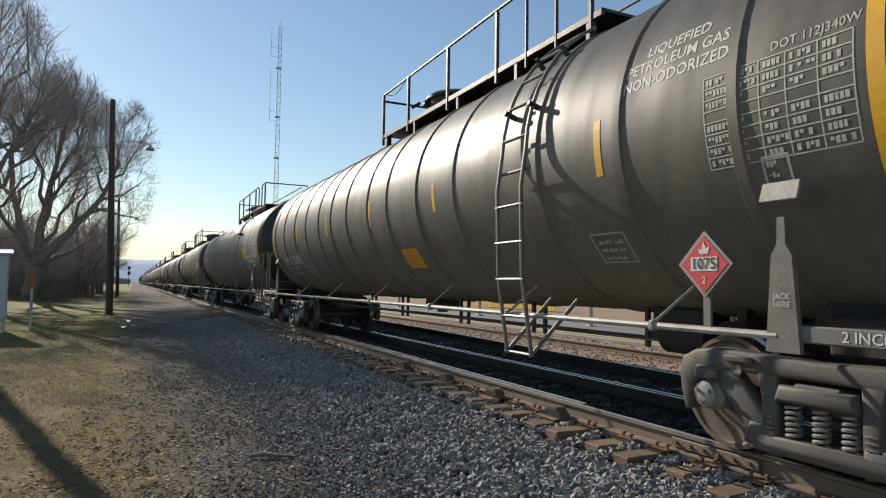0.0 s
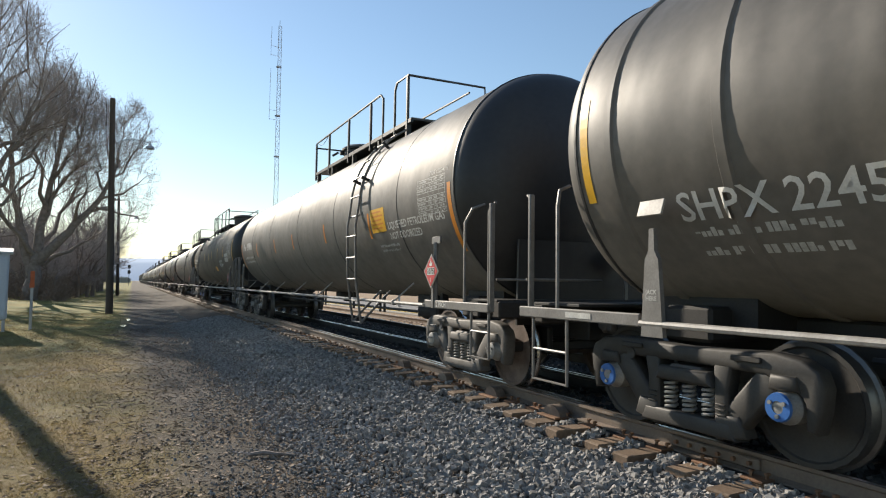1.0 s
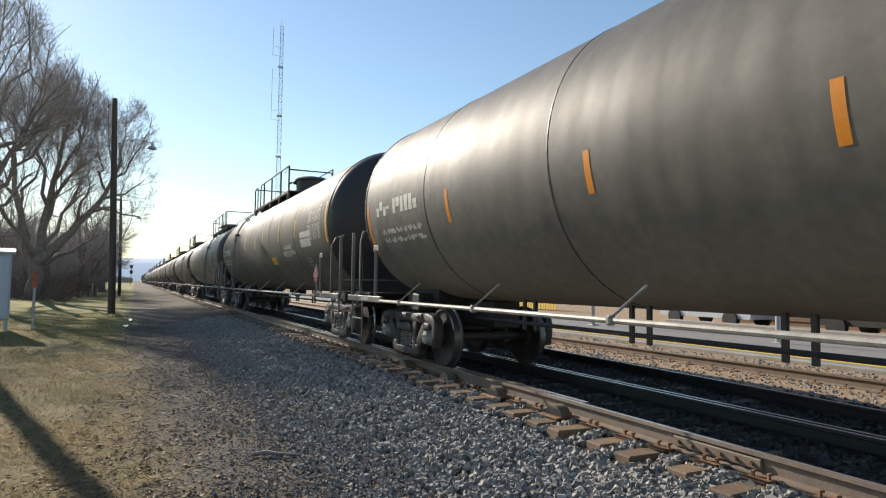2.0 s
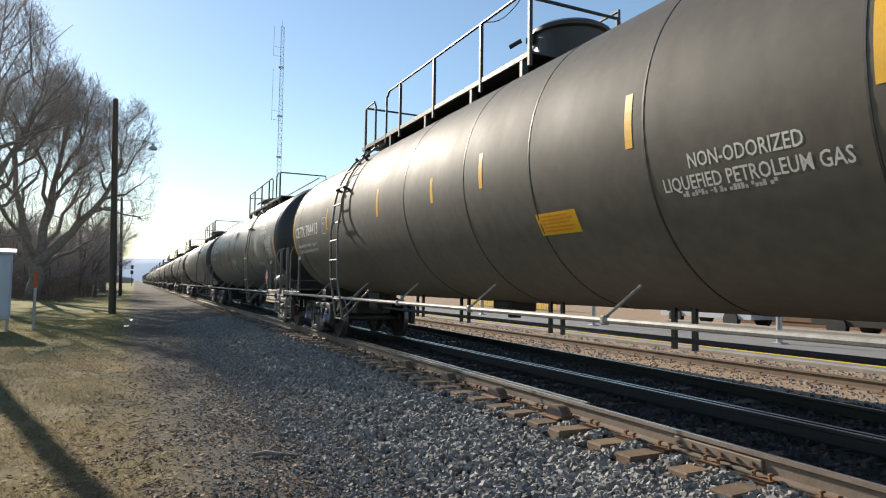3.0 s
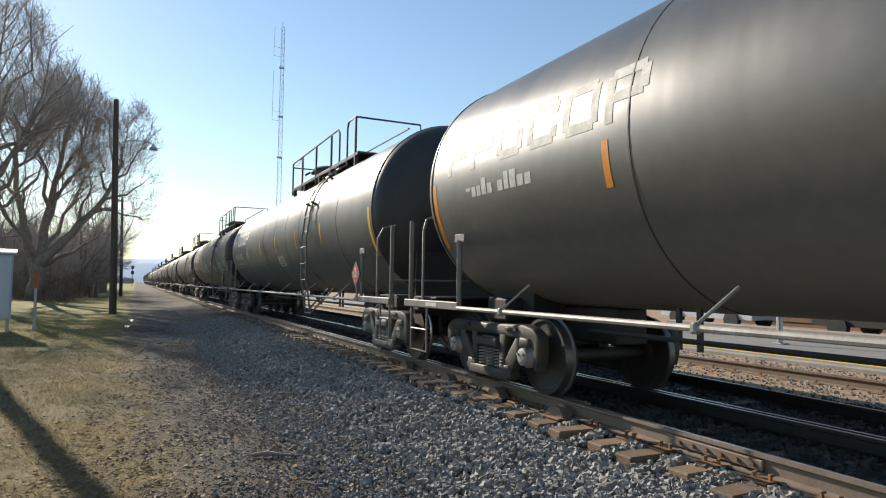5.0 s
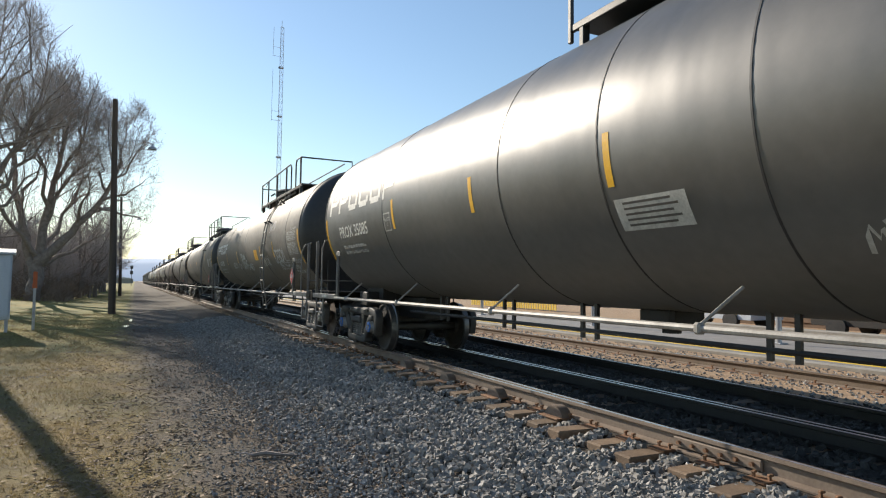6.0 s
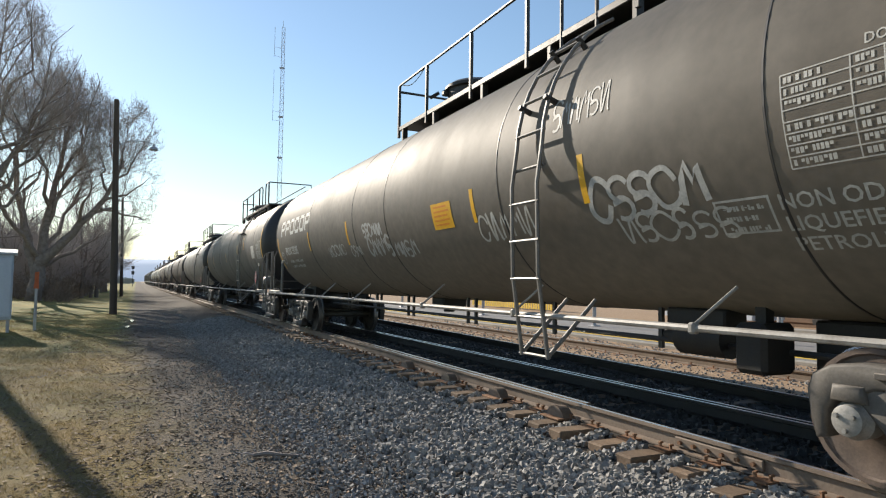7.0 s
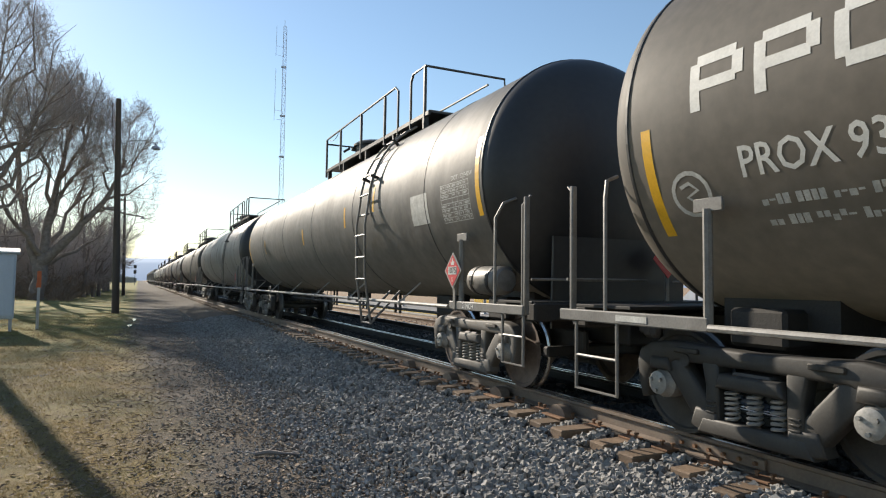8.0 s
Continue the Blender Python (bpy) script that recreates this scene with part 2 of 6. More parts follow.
    def cast(self, poly, x0, x1, b=0.02, k=0):
        """A plate as slab(), its outer edges rounded off by b on both faces."""
        n = len(poly)
        area = sum(poly[i][0] * poly[(i + 1) % n][1] - poly[(i + 1) % n][0] * poly[i][1] for i in range(n))
        sg = 1 if area > 0 else -1
        inner = []
        for i in range(n):
            (ay, az), (by, bz), (cy, cz) = poly[i - 1], poly[i], poly[(i + 1) % n]
            d1, d2 = Vector((by - ay, bz - az)).normalized(), Vector((cy - by, cz - bz)).normalized()
            m = Vector((-d1.y - d2.y, d1.x + d2.x)) * sg
            q = m.normalized() * b / max(0.5, m.length / 2) if m.length > 1e-6 else Vector((0, 0))
            inner.append((by + q.x, bz + q.y))
        h = b if x1 > x0 else -b
        rings = [(x0, inner), (x0 + h * 0.35, [((a[0] + c[0] * 2) / 3, (a[1] + c[1] * 2) / 3) for a, c in zip(inner, poly)]), (x0 + h, poly), (x1 - h, poly), (x1, inner)]
        v = [(x, y, z) for x, ring in rings for y, z in ring]
        f = [tuple(range(n)), tuple(range(5 * n - 1, 4 * n - 1, -1))]
        f += [(r * n + i, r * n + i + n, r * n + (i + 1) % n + n, r * n + (i + 1) % n) for r in range(4) for i in range(n)]
        return self.add(v, f, k)

    def mesh(self, name, mats, smooth=None):
        me = bpy.data.meshes.new(name)
        me.from_pydata(self.v, [], self.f)
        for m in (mats if isinstance(mats, (list, tuple)) else [mats]):
            me.materials.append(m)
        me.polygons.foreach_set("material_index", np.array(self.k, dtype=np.int32))
        bm = bmesh.new()
        bm.from_mesh(me)
        bmesh.ops.recalc_face_normals(bm, faces=bm.faces)
        bm.to_mesh(me)
        bm.free()
        if smooth:
            me.polygons.foreach_set("use_smooth", np.ones(len(me.polygons), dtype=bool))
            me.set_sharp_from_angle(angle=radians(smooth))
        me.update()
        return me


def part(name, shape, mats, parent=None, label="", smooth=None, m=None):
    me = shape if isinstance(shape, bpy.types.Mesh) else shape.mesh(name, mats, smooth)
    ob = new(name, me)
    if parent is not None:
        ob.parent = parent
    if m is not None:
        ob.matrix_basis = m
    return tagged(ob, label)


def empty(name, label, category, group="", m=None):
    ob = new(name)
    ob.empty_display_size = 0.3
    if m is not None:
        ob.matrix_basis = m
    return tagged(ob, label, category, group)


def text_mesh(name, words, size, material, wrap=None):
    """Lettering as a thin mesh. wrap: None keeps it flat, with x to the right and z up; else (radius, along, angle) lays it on the tank's side."""
    cu = bpy.data.curves.new(name, "FONT")
    cu.body, cu.size, cu.align_x, cu.align_y, cu.resolution_u = words, size, "CENTER", "CENTER", 2
    cu.offset = size * 0.012
    tmp = new(name, cu)
    dg = bpy.context.evaluated_depsgraph_get()
    me = bpy.data.meshes.new_from_object(tmp.evaluated_get(dg))
    bpy.data.objects.remove(tmp)
    bpy.data.curves.remove(cu)
    lay(me, wrap)
    me.materials.clear()
    me.materials.append(material)
    me.name = name
    return me


def lay(me, wrap):
    bm = bmesh.new()
    bm.from_mesh(me)
    bmesh.ops.remove_doubles(bm, verts=bm.verts, dist=1e-5)
    if wrap:
        ys = [v.co.y for v in bm.verts]
        lo, hi = min(ys), max(ys)
        n = int((hi - lo) / 0.09)
        for i in range(1, n + 1):
            bmesh.ops.bisect_plane(bm, geom=bm.verts[:] + bm.edges[:] + bm.faces[:], plane_co=(0, lo + (hi - lo) * i / (n + 1), 0), plane_no=(0, 1, 0))
        r, along, ang = wrap
        for v in bm.verts:
            th = radians(ang) + v.co.y / r
            v.co = (-r * math.cos(th), along - v.co.x, TANK_Z + r * math.sin(th))
    else:
        for v in bm.verts:
            v.co = (v.co.x, 0, v.co.y)
    bm.to_mesh(me)
    bm.free()


def flat_mesh(name, polys, material, wrap):
    """Flat patches (lists of x, y) laid on the tank's side."""
    me = bpy.data.meshes.new(name)
    v, f = [], []
    for p in polys:
        f.append(tuple(range(len(v), len(v) + len(p))))
        v += [(x, y, 0) for x, y in p]
    me.from_pydata(v, [], f)
    lay(me, wrap)
    me.materials.append(material)
    return me


def rect(x0, y0, x1, y1):
    return [(x0, y0), (x1, y0), (x1, y1), (x0, y1)]


def stroke(pts, w):
    """A ribbon of quads along a drawn line, joined edge to edge."""
    side = []
    for i in range(len(pts)):
        (x0, y0), (x1, y1) = pts[max(0, i - 1)], pts[min(len(pts) - 1, i + 1)]
        d = math.hypot(x1 - x0, y1 - y0) or 1e-6
        nx, ny = -(y1 - y0) / d * w / 2, (x1 - x0) / d * w / 2
        side.append(((pts[i][0] + nx, pts[i][1] + ny), (pts[i][0] - nx, pts[i][1] - ny)))
    return [[a[0], a[1], b[1], b[0]] for a, b in zip(side, side[1:])]


# ---- the plan ----
TRACK_X, GAUGE = 5.23, 1.5
TANK_R, TANK_Z = 1.59, 2.63
CAR_L = 20.1


def train_at(t):
    # how far along the line the gap behind the first car stands
    return 20.15 - 14.1 * t - 0.04 * t * t + float(np.interp(t, (0, 1, 1.5, 3.5, 4, 4.5, 5, 5.8, 6.5, 7, 7.5, 8), (0.03, -0.05, 0.05, 0.07, 0.13, 0.3, 0.25, 0.1, 0.02, 0.05, 0.05, 0.05)))


def ground_z(x, y):
    """Height of the ground: lawn and cinder path, the ballast shoulder, the far platform's bed."""
    z = -0.5
    if x < -2:
        z += 0.035 * min(max(-2 - x, 0), 30) * min(1, max(0, (y - 15) / 30))
    a = 0.0 if x < 1.7 else min(1.0, (x - 1.7) / 2.0)
    z += 0.245 * a * a * (3 - 2 * a)
    if -20 < x < 3.7 and y < 90:
        z += ((0.03 if x > -0.3 else 0.012) * noise.noise((x * 1.3, y * 1.3, 0)) + 0.05 * noise.noise((x * 0.4, y * 0.4, 5))) * min(1, (3.7 - x) / 0.5)
    if 4.0 < x <= 8.2:
        z += 0.076 * min(1.0, (x - 4.0) / 0.4)
    if x > 8.2:
        z = -0.18 + 0.012 * min(1.0, (x - 8.2) / 0.3)
    return z


# ---- ground and track ----
def ground_material():
    m = bpy.data.materials.new("lawn_cinders_and_soil")
    m.use_nodes = True
    n, l = m.node_tree.nodes, m.node_tree.links
    b = n["Principled BSDF"]
    b.inputs["Roughness"].default_value = 0.95
    b.inputs["Specular IOR Level"].default_value = 0.25
    tc = n.new("ShaderNodeTexCoord")
    sep = n.new("ShaderNodeSeparateXYZ")
    l.new(tc.outputs["Object"], sep.inputs[0])

    def noise_tex(scale, detail=6, rough=0.6):
        t = n.new("ShaderNodeTexNoise")
        t.inputs["Scale"].default_value, t.inputs["Detail"].default_value, t.inputs["Roughness"].default_value = scale, detail, rough
        l.new(tc.outputs["Object"], t.inputs["Vector"])
        return t.outputs["Fac"]

    def math_node(op, a, c):
        x = n.new("ShaderNodeMath")
        x.operation = op
        for i, q in enumerate((a, c)):
            if isinstance(q, (int, float)):
                x.inputs[i].default_value = q
            else:
                l.new(q, x.inputs[i])
        return x.outputs[0]

    def span(q, a, c):
        x = n.new("ShaderNodeMapRange")
        x.inputs[1].default_value, x.inputs[2].default_value = a, c
        l.new(q, x.inputs[0])
        return x.outputs[0]

    def mix(fac, a, c):
        x = n.new("ShaderNodeMix")
        x.data_type = "RGBA"
        l.new(fac, x.inputs[0])
        for i, q in ((6, a), (7, c)):
            if isinstance(q, tuple):
                x.inputs[i].default_value = (*q, 1)
            else:
                l.new(q, x.inputs[i])
        return x.outputs[2]

    big, mid, fine = noise_tex(0.35), noise_tex(1.7, 9, 0.72), noise_tex(28, 6, 0.7)
    grass = mix(span(big, 0.4, 0.62), (0.215, 0.152, 0.06), (0.115, 0.108, 0.042))
    grass = mix(span(mid, 0.45, 0.75), grass, (0.1, 0.075, 0.045))
    # greener turf further along, worn brown close by
    green = mix(span(big, 0.35, 0.65), (0.27, 0.215, 0.055), (0.13, 0.145, 0.042))
    grass = mix(span(math_node("ADD", sep.outputs[1], math_node("MULTIPLY", math_node("SUBTRACT", mid, 0.5), 14.0)), 14.0, 27.0), grass, green)
    grass = mix(span(noise_tex(0.9, 8, 0.75), 0.54, 0.66), grass, (0.06, 0.05, 0.04))
    cinder = mix(span(mid, 0.35, 0.68), (0.045, 0.041, 0.037), (0.095, 0.08, 0.065))
    cinder = mix(span(fine, 0.5, 0.7), cinder, (0.15, 0.13, 0.105))
    cinder = mix(span(noise_tex(0.7, 9, 0.75), 0.5, 0.68), cinder, (0.11, 0.082, 0.056))
    # the lawn's ragged edge: x = 0.5 close by, drawing in to -0.4 further on
    edge = math_node("ADD", sep.outputs[0], math_node("MULTIPLY", math_node("SUBTRACT", mid, 0.5), 1.9))
    edge = math_node("ADD", edge, math_node("MINIMUM", math_node("MULTIPLY", sep.outputs[1], 0.035), 0.9))
    lawn = span(edge, 0.95, 0.25)
    col = mix(lawn, cinder, grass)
    # bed between the rails painted near black for oil and the train's shade
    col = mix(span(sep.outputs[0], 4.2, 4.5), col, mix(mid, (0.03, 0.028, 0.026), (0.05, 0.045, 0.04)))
    far = span(sep.outputs[0], 8.1, 8.35)
    col = mix(far, col, mix(mid, (0.4, 0.28, 0.18), (0.27, 0.19, 0.12)))
    hs = n.new("ShaderNodeHueSaturation")
    v = n.new("ShaderNodeMapRange")
    v.inputs[3].default_value, v.inputs[4].default_value = 0.6, 1.4
    l.new(fine, v.inputs[0])
    l.new(v.outputs[0], hs.inputs["Value"])
    l.new(col, hs.inputs["Color"])
    l.new(hs.outputs[0], b.inputs["Base Color"])
    bp = n.new("ShaderNodeBump")
    bp.inputs["Strength"].default_value, bp.inputs["Distance"].default_value = 0.6, 0.03
    l.new(math_node("ADD", fine, math_node("MULTIPLY", mid, 1.5)), bp.inputs["Height"])
    l.new(bp.outputs[0], b.inputs["Normal"])
    return m


def build_ground():
    xs = [-2500, -600, -200, -90, -50, -30, -20, -14, -10, -7, -5] + [-4 + 0.2 * i for i in range(81)] + [13, 16, 20, 30, 60, 200, 700, 2500]
    ys = [-400, -60, -20, -10, -4, 0] + [1 + 0.3 * i for i in range(100)] + [32, 34, 37, 40, 44, 50, 57, 65, 75, 90, 110, 140, 190, 280, 450, 900, 2000, 4000]
    s = Shape()
    for y in ys:
        for x in xs:
            s.v.append((x, y, ground_z(x, y)))
    nx = len(xs)
    s.f = [(j * nx + i, j * nx + i + 1, (j + 1) * nx + i + 1, (j + 1) * nx + i) for j in range(len(ys) - 1) for i in range(nx - 1)]
    s.k = [0] * len(s.f)
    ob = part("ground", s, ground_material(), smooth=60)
    return tagged(ob, "tan winter lawn, cinder path and dirt beside the line", "ground", "", "structure")


RAIL_PROF = [(-0.036, -0.002), (-0.016, 0), (0.016, 0), (0.036, -0.002), (0.037, -0.03), (0.01, -0.045), (0.009, -0.14), (0.07, -0.158), (0.07, -0.172), (-0.07, -0.172), (-0.07, -0.158), (-0.009, -0.14), (-0.01, -0.045), (-0.037, -0.03)]


def build_rail(name, pts, label, side=None):
    s = Shape()
    n = len(RAIL_PROF)
    for x, y in pts:
        s.v += [(x + a, y, z) for a, z in RAIL_PROF]
    for i in range(len(pts) - 1):
        for j in range(n):
            j2 = (j + 1) % n
            s.f.append((i * n + j, i * n + j2, (i + 1) * n + j2, (i + 1) * n + j))
            s.k.append(1 if j == 1 else 0)
    s.f += [tuple(range(n)), tuple((len(pts) - 1) * n + j for j in range(n))]
    s.k += [0, 0]
    return tagged(part(name, s, [side or RAIL_S, RAIL_T], smooth=35), label, "rail", "rails", "structure")


def build_tracks():
    xa, xb = TRACK_X - GAUGE / 2, TRACK_X + GAUGE / 2
    far = [-60, 0, 10, 20, 40, 80, 160, 320, 700]
    build_rail("rail_near", [(xa, y) for y in far], "rusty steel rail with a polished head on wooden ties")
    # the rails under and behind the train take the shade-painted steel
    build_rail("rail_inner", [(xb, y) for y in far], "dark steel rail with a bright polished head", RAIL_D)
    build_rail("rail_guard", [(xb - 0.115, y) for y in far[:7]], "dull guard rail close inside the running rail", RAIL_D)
    build_rail("rail_blade", [(xa + 0.1, 5.75), (xa + 0.13, 12), (xa + 0.17, 26)], "tapered switch rail lying against the stock rail")
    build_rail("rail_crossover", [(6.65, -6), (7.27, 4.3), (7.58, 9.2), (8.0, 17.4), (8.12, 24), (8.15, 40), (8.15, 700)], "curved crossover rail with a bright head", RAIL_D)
    build_rail("rail_far", [(9.66, y) for y in far], "brown rusty rail of the second track in sunlight")
    # splice bar with bolts on the near rail, and rail anchors
    bar = empty("splice_bar", "rusty bolted splice bar on the near rail", "splice bar", "", pose(xa - 0.03, 3.9, -0.09))
    s = Shape().box((0, 0, 0), (0.03, 0.9, 0.085), 0.008)
    part("plate", s, RAIL_S, bar)
    for i in range(6):
        part("bolt", Shape().lathe([(0, 0), (0, 0.018), (-0.03, 0.018), (-0.03, 0)], "x", 8, (-0.014, -0.375 + 0.15 * i, 0)), PLATEM, bar)
    # round-backed braces against the near rail
    for y in (5.95, 7.3, 8.75, 10.4):
        br = empty("rail_brace", "rusty cast rail brace on a switch tie", "rail brace", "rail braces", pose(xa - 0.12, y, -0.172))
        a = [(0.16 * math.cos(t * math.pi / 8), 0.13 * math.sin(t * math.pi / 8)) for t in range(9)]
        part("body", Shape().slab(a, -0.09, 0.04), RAIL_S, br, smooth=40)
        part("base", Shape().box((-0.03, 0, 0.008), (0.28, 0.36, 0.02), 0.004), PLATEM, br)


def build_ties():
    """Ties of both tracks, tie plates and spikes of the near ones."""
    tie = Shape().box((0, 0, -0.09), (2.62, 0.22, 0.18), 0.014).mesh("tie", TIEM)
    tie_long = Shape().box((0.55, 0, -0.09), (3.7, 0.24, 0.18), 0.014).mesh("tie", TIEM)
    plate = Shape().box((0, 0, 0), (0.36, 0.2, 0.02), 0.004).mesh("tie_plate", PLATEM)
    spike = Shape().box((0, 0, 0.0), (0.02, 0.02, 0.05)).box((0.008, 0, 0.03), (0.045, 0.032, 0.018), 0.005).mesh("spike", PLATEM)
    bed = tagged(new("track_bed"), "wooden ties of the near track with rusty plates", "track bed", "", "structure")
    rnd = random.Random(5)
    xa = TRACK_X - GAUGE / 2
    for i in range(60):
        y = 1.9 + 0.495 * i + rnd.uniform(-0.03, 0.03)
        long = 7 < i < 30 and i % 2 == 0
        part("tie", tie_long if long else tie, None, bed, m=pose(TRACK_X + rnd.uniform(-0.05, 0.05), y, -0.176, 0, rnd.uniform(-0.6, 0.6), rnd.uniform(-1.5, 1.5)))
        if i < 36:
            part("tie_plate", plate, None, bed, m=pose(xa - 0.03, y, -0.166))
            for dy in (-0.06, 0.06):
                part("spike", spike, None, bed, m=pose(xa - 0.1 - rnd.uniform(0, 0.03), y + dy, -0.15, 0, 0, rnd.uniform(-20, 20)))
    for i in range(1, 20):
        part("tie", tie, None, bed, m=pose(TRACK_X + rnd.uniform(-0.05, 0.05), 1.9 - 0.495 * i, -0.176, 0, 0, rnd.uniform(-1.5, 1.5)))
    s = Shape()
    for i in range(300):
        y = 1.9 + 0.495 * (60 + i)
        s.box((TRACK_X + rnd.uniform(-0.05, 0.05), y, -0.266), (2.62, 0.22, 0.18))
    tagged(part("far_ties", s, TIEM, bed), "", "", "", "stuff")
    bed2 = tagged(new("second_track_bed"), "sunlit brown ties of the second track with rusty plates", "track bed", "", "structure")
    for i in range(44):
        y = 3.0 + 0.495 * i + rnd.uniform(-0.03, 0.03)
        part("tie", tie, None, bed2, m=pose(8.9 + rnd.uniform(-0.04, 0.04), y, -0.176, 0, 0, rnd.uniform(-1.5, 1.5)))
        part("tie_plate", plate, None, bed2, m=pose(9.63, y, -0.166))
        part("spike", spike, None, bed2, m=pose(9.56, y, -0.15, 0, 0, 0))
    s = Shape()
    for i in range(160):
        s.box((8.9, 3.0 + 0.495 * (44 + i), -0.266), (2.62, 0.22, 0.18))
    tagged(part("far_ties", s, TIEM, bed2), "", "", "", "stuff")


def stone_shape(rnd, r):
    """A broken stone: a box with its corners pushed about."""
    sx, sy, sz = r * rnd.uniform(0.7, 1.3), r * rnd.uniform(0.6, 1.0), r * rnd.uniform(0.5, 0.9)
    return [(x * sx * rnd.uniform(0.45, 1.1), y * sy * rnd.uniform(0.45, 1.1), z * sz * rnd.uniform(0.45, 1.1)) for x in (-1, 1) for y in (-1, 1) for z in (-1, 1)]


CUBE_F = [(0, 1, 3, 2), (4, 6, 7, 5), (0, 4, 5, 1), (2, 3, 7, 6), (0, 2, 6, 4), (1, 5, 7, 3)]


def build_ballast():
    rnd = random.Random(11)
    base = [np.array(stone_shape(rnd, 0.036)) for _ in range(24)]
    rots = [np.array(Euler((rnd.uniform(0, 6.3), rnd.uniform(0, 6.3), rnd.uniform(0, 6.3))).to_matrix()) for _ in range(40)]
    meshes = []
    for i in range(10):
        s = Shape()
        s.add((base[i] @ rots[i].T).tolist(), CUBE_F)
        meshes.append(s.mesh("ballast_stone", STONE))
    shoulder = tagged(new("ballast_shoulder"), "loose grey crushed-stone ballast beside the track", "ballast", "", "structure")
    verts, faces, near = [], [], 0
    count = 46000
    for i in range(12000):
        y = 4.4 + 40 * rnd.random() ** 2.0
        x = 2.3 - abs(rnd.gauss(0, 0.95))
        if x < 0.6 - 0.03 * y and rnd.random() < 0.85:
            continue
        verts.append(base[rnd.randrange(24)] @ rots[rnd.randrange(40)].T * rnd.uniform(0.14, 0.4) + (x, y, ground_z(x, y) + rnd.uniform(-0.004, 0.008)))
    for i in range(count):
        y = 2.6 + 27 * rnd.random() ** 1.7
        u = rnd.random()
        x = 1.7 + 2.6 * u ** 0.75 if rnd.random() < 0.82 else 2.0 - abs(rnd.gauss(0, 0.55))
        if x > 3.72 and (abs((y - 1.9 + 0.2475) % 0.495 - 0.2475) < 0.15 or rnd.random() < 0.3):
            continue
        z = ground_z(x, y) + rnd.uniform(-0.004, 0.03) + (0.015 if x > 2.4 else 0)
        k = rnd.uniform(0.42, 0.98) * (1 if x > 2.3 else 0.7 if x > 1.5 else 0.45)
        if near < 300 and y < 6.5 and 2.2 < x < 3.9 and rnd.random() < 0.25:
            part("ballast_stone", meshes[near % 10], None, shoulder, m=pose(x, y, z + 0.012, 0, 0, rnd.uniform(0, 360)) @ Matrix.Scale(k * 1.1, 4))
            near += 1
            continue
        o = len(verts) * 8
        verts.append(base[rnd.randrange(24)] @ rots[rnd.randrange(40)].T * k + (x, y, z))
    for i in range(15000):
        y, x = rnd.uniform(-8, 4), rnd.uniform(1.6, 4.3)
        verts.append(base[rnd.randrange(24)] @ rots[rnd.randrange(40)].T * rnd.uniform(0.42, 1.0) + (x, y, ground_z(x, y) + rnd.uniform(0.0, 0.03)))
    for i in range(4000):
        y = 3 + 22 * rnd.random() ** 1.5
        x = rnd.uniform(8.4, 11.55)
        verts.append(base[rnd.randrange(24)] @ rots[rnd.randrange(40)].T * rnd.uniform(0.3, 0.7) + (x, y, ground_z(x, y) + 0.005))
    # between the rails and round the second track a sparser cover, oil and deep shade both in its dark colour
    oily_shaded = []
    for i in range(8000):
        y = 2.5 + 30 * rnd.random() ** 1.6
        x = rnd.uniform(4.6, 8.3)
        oily_shaded.append(base[rnd.randrange(24)] @ rots[rnd.randrange(40)].T * rnd.uniform(0.6, 1.2) + (x, y, ground_z(x, y) + 0.01))
    for name, lot, material in (("loose_stones", verts, STONE), ("oily_stones", oily_shaded, SHADE_STONE)):
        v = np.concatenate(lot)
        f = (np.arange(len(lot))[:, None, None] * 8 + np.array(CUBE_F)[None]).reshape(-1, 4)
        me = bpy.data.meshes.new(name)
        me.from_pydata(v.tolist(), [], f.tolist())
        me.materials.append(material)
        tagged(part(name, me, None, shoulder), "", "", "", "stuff")


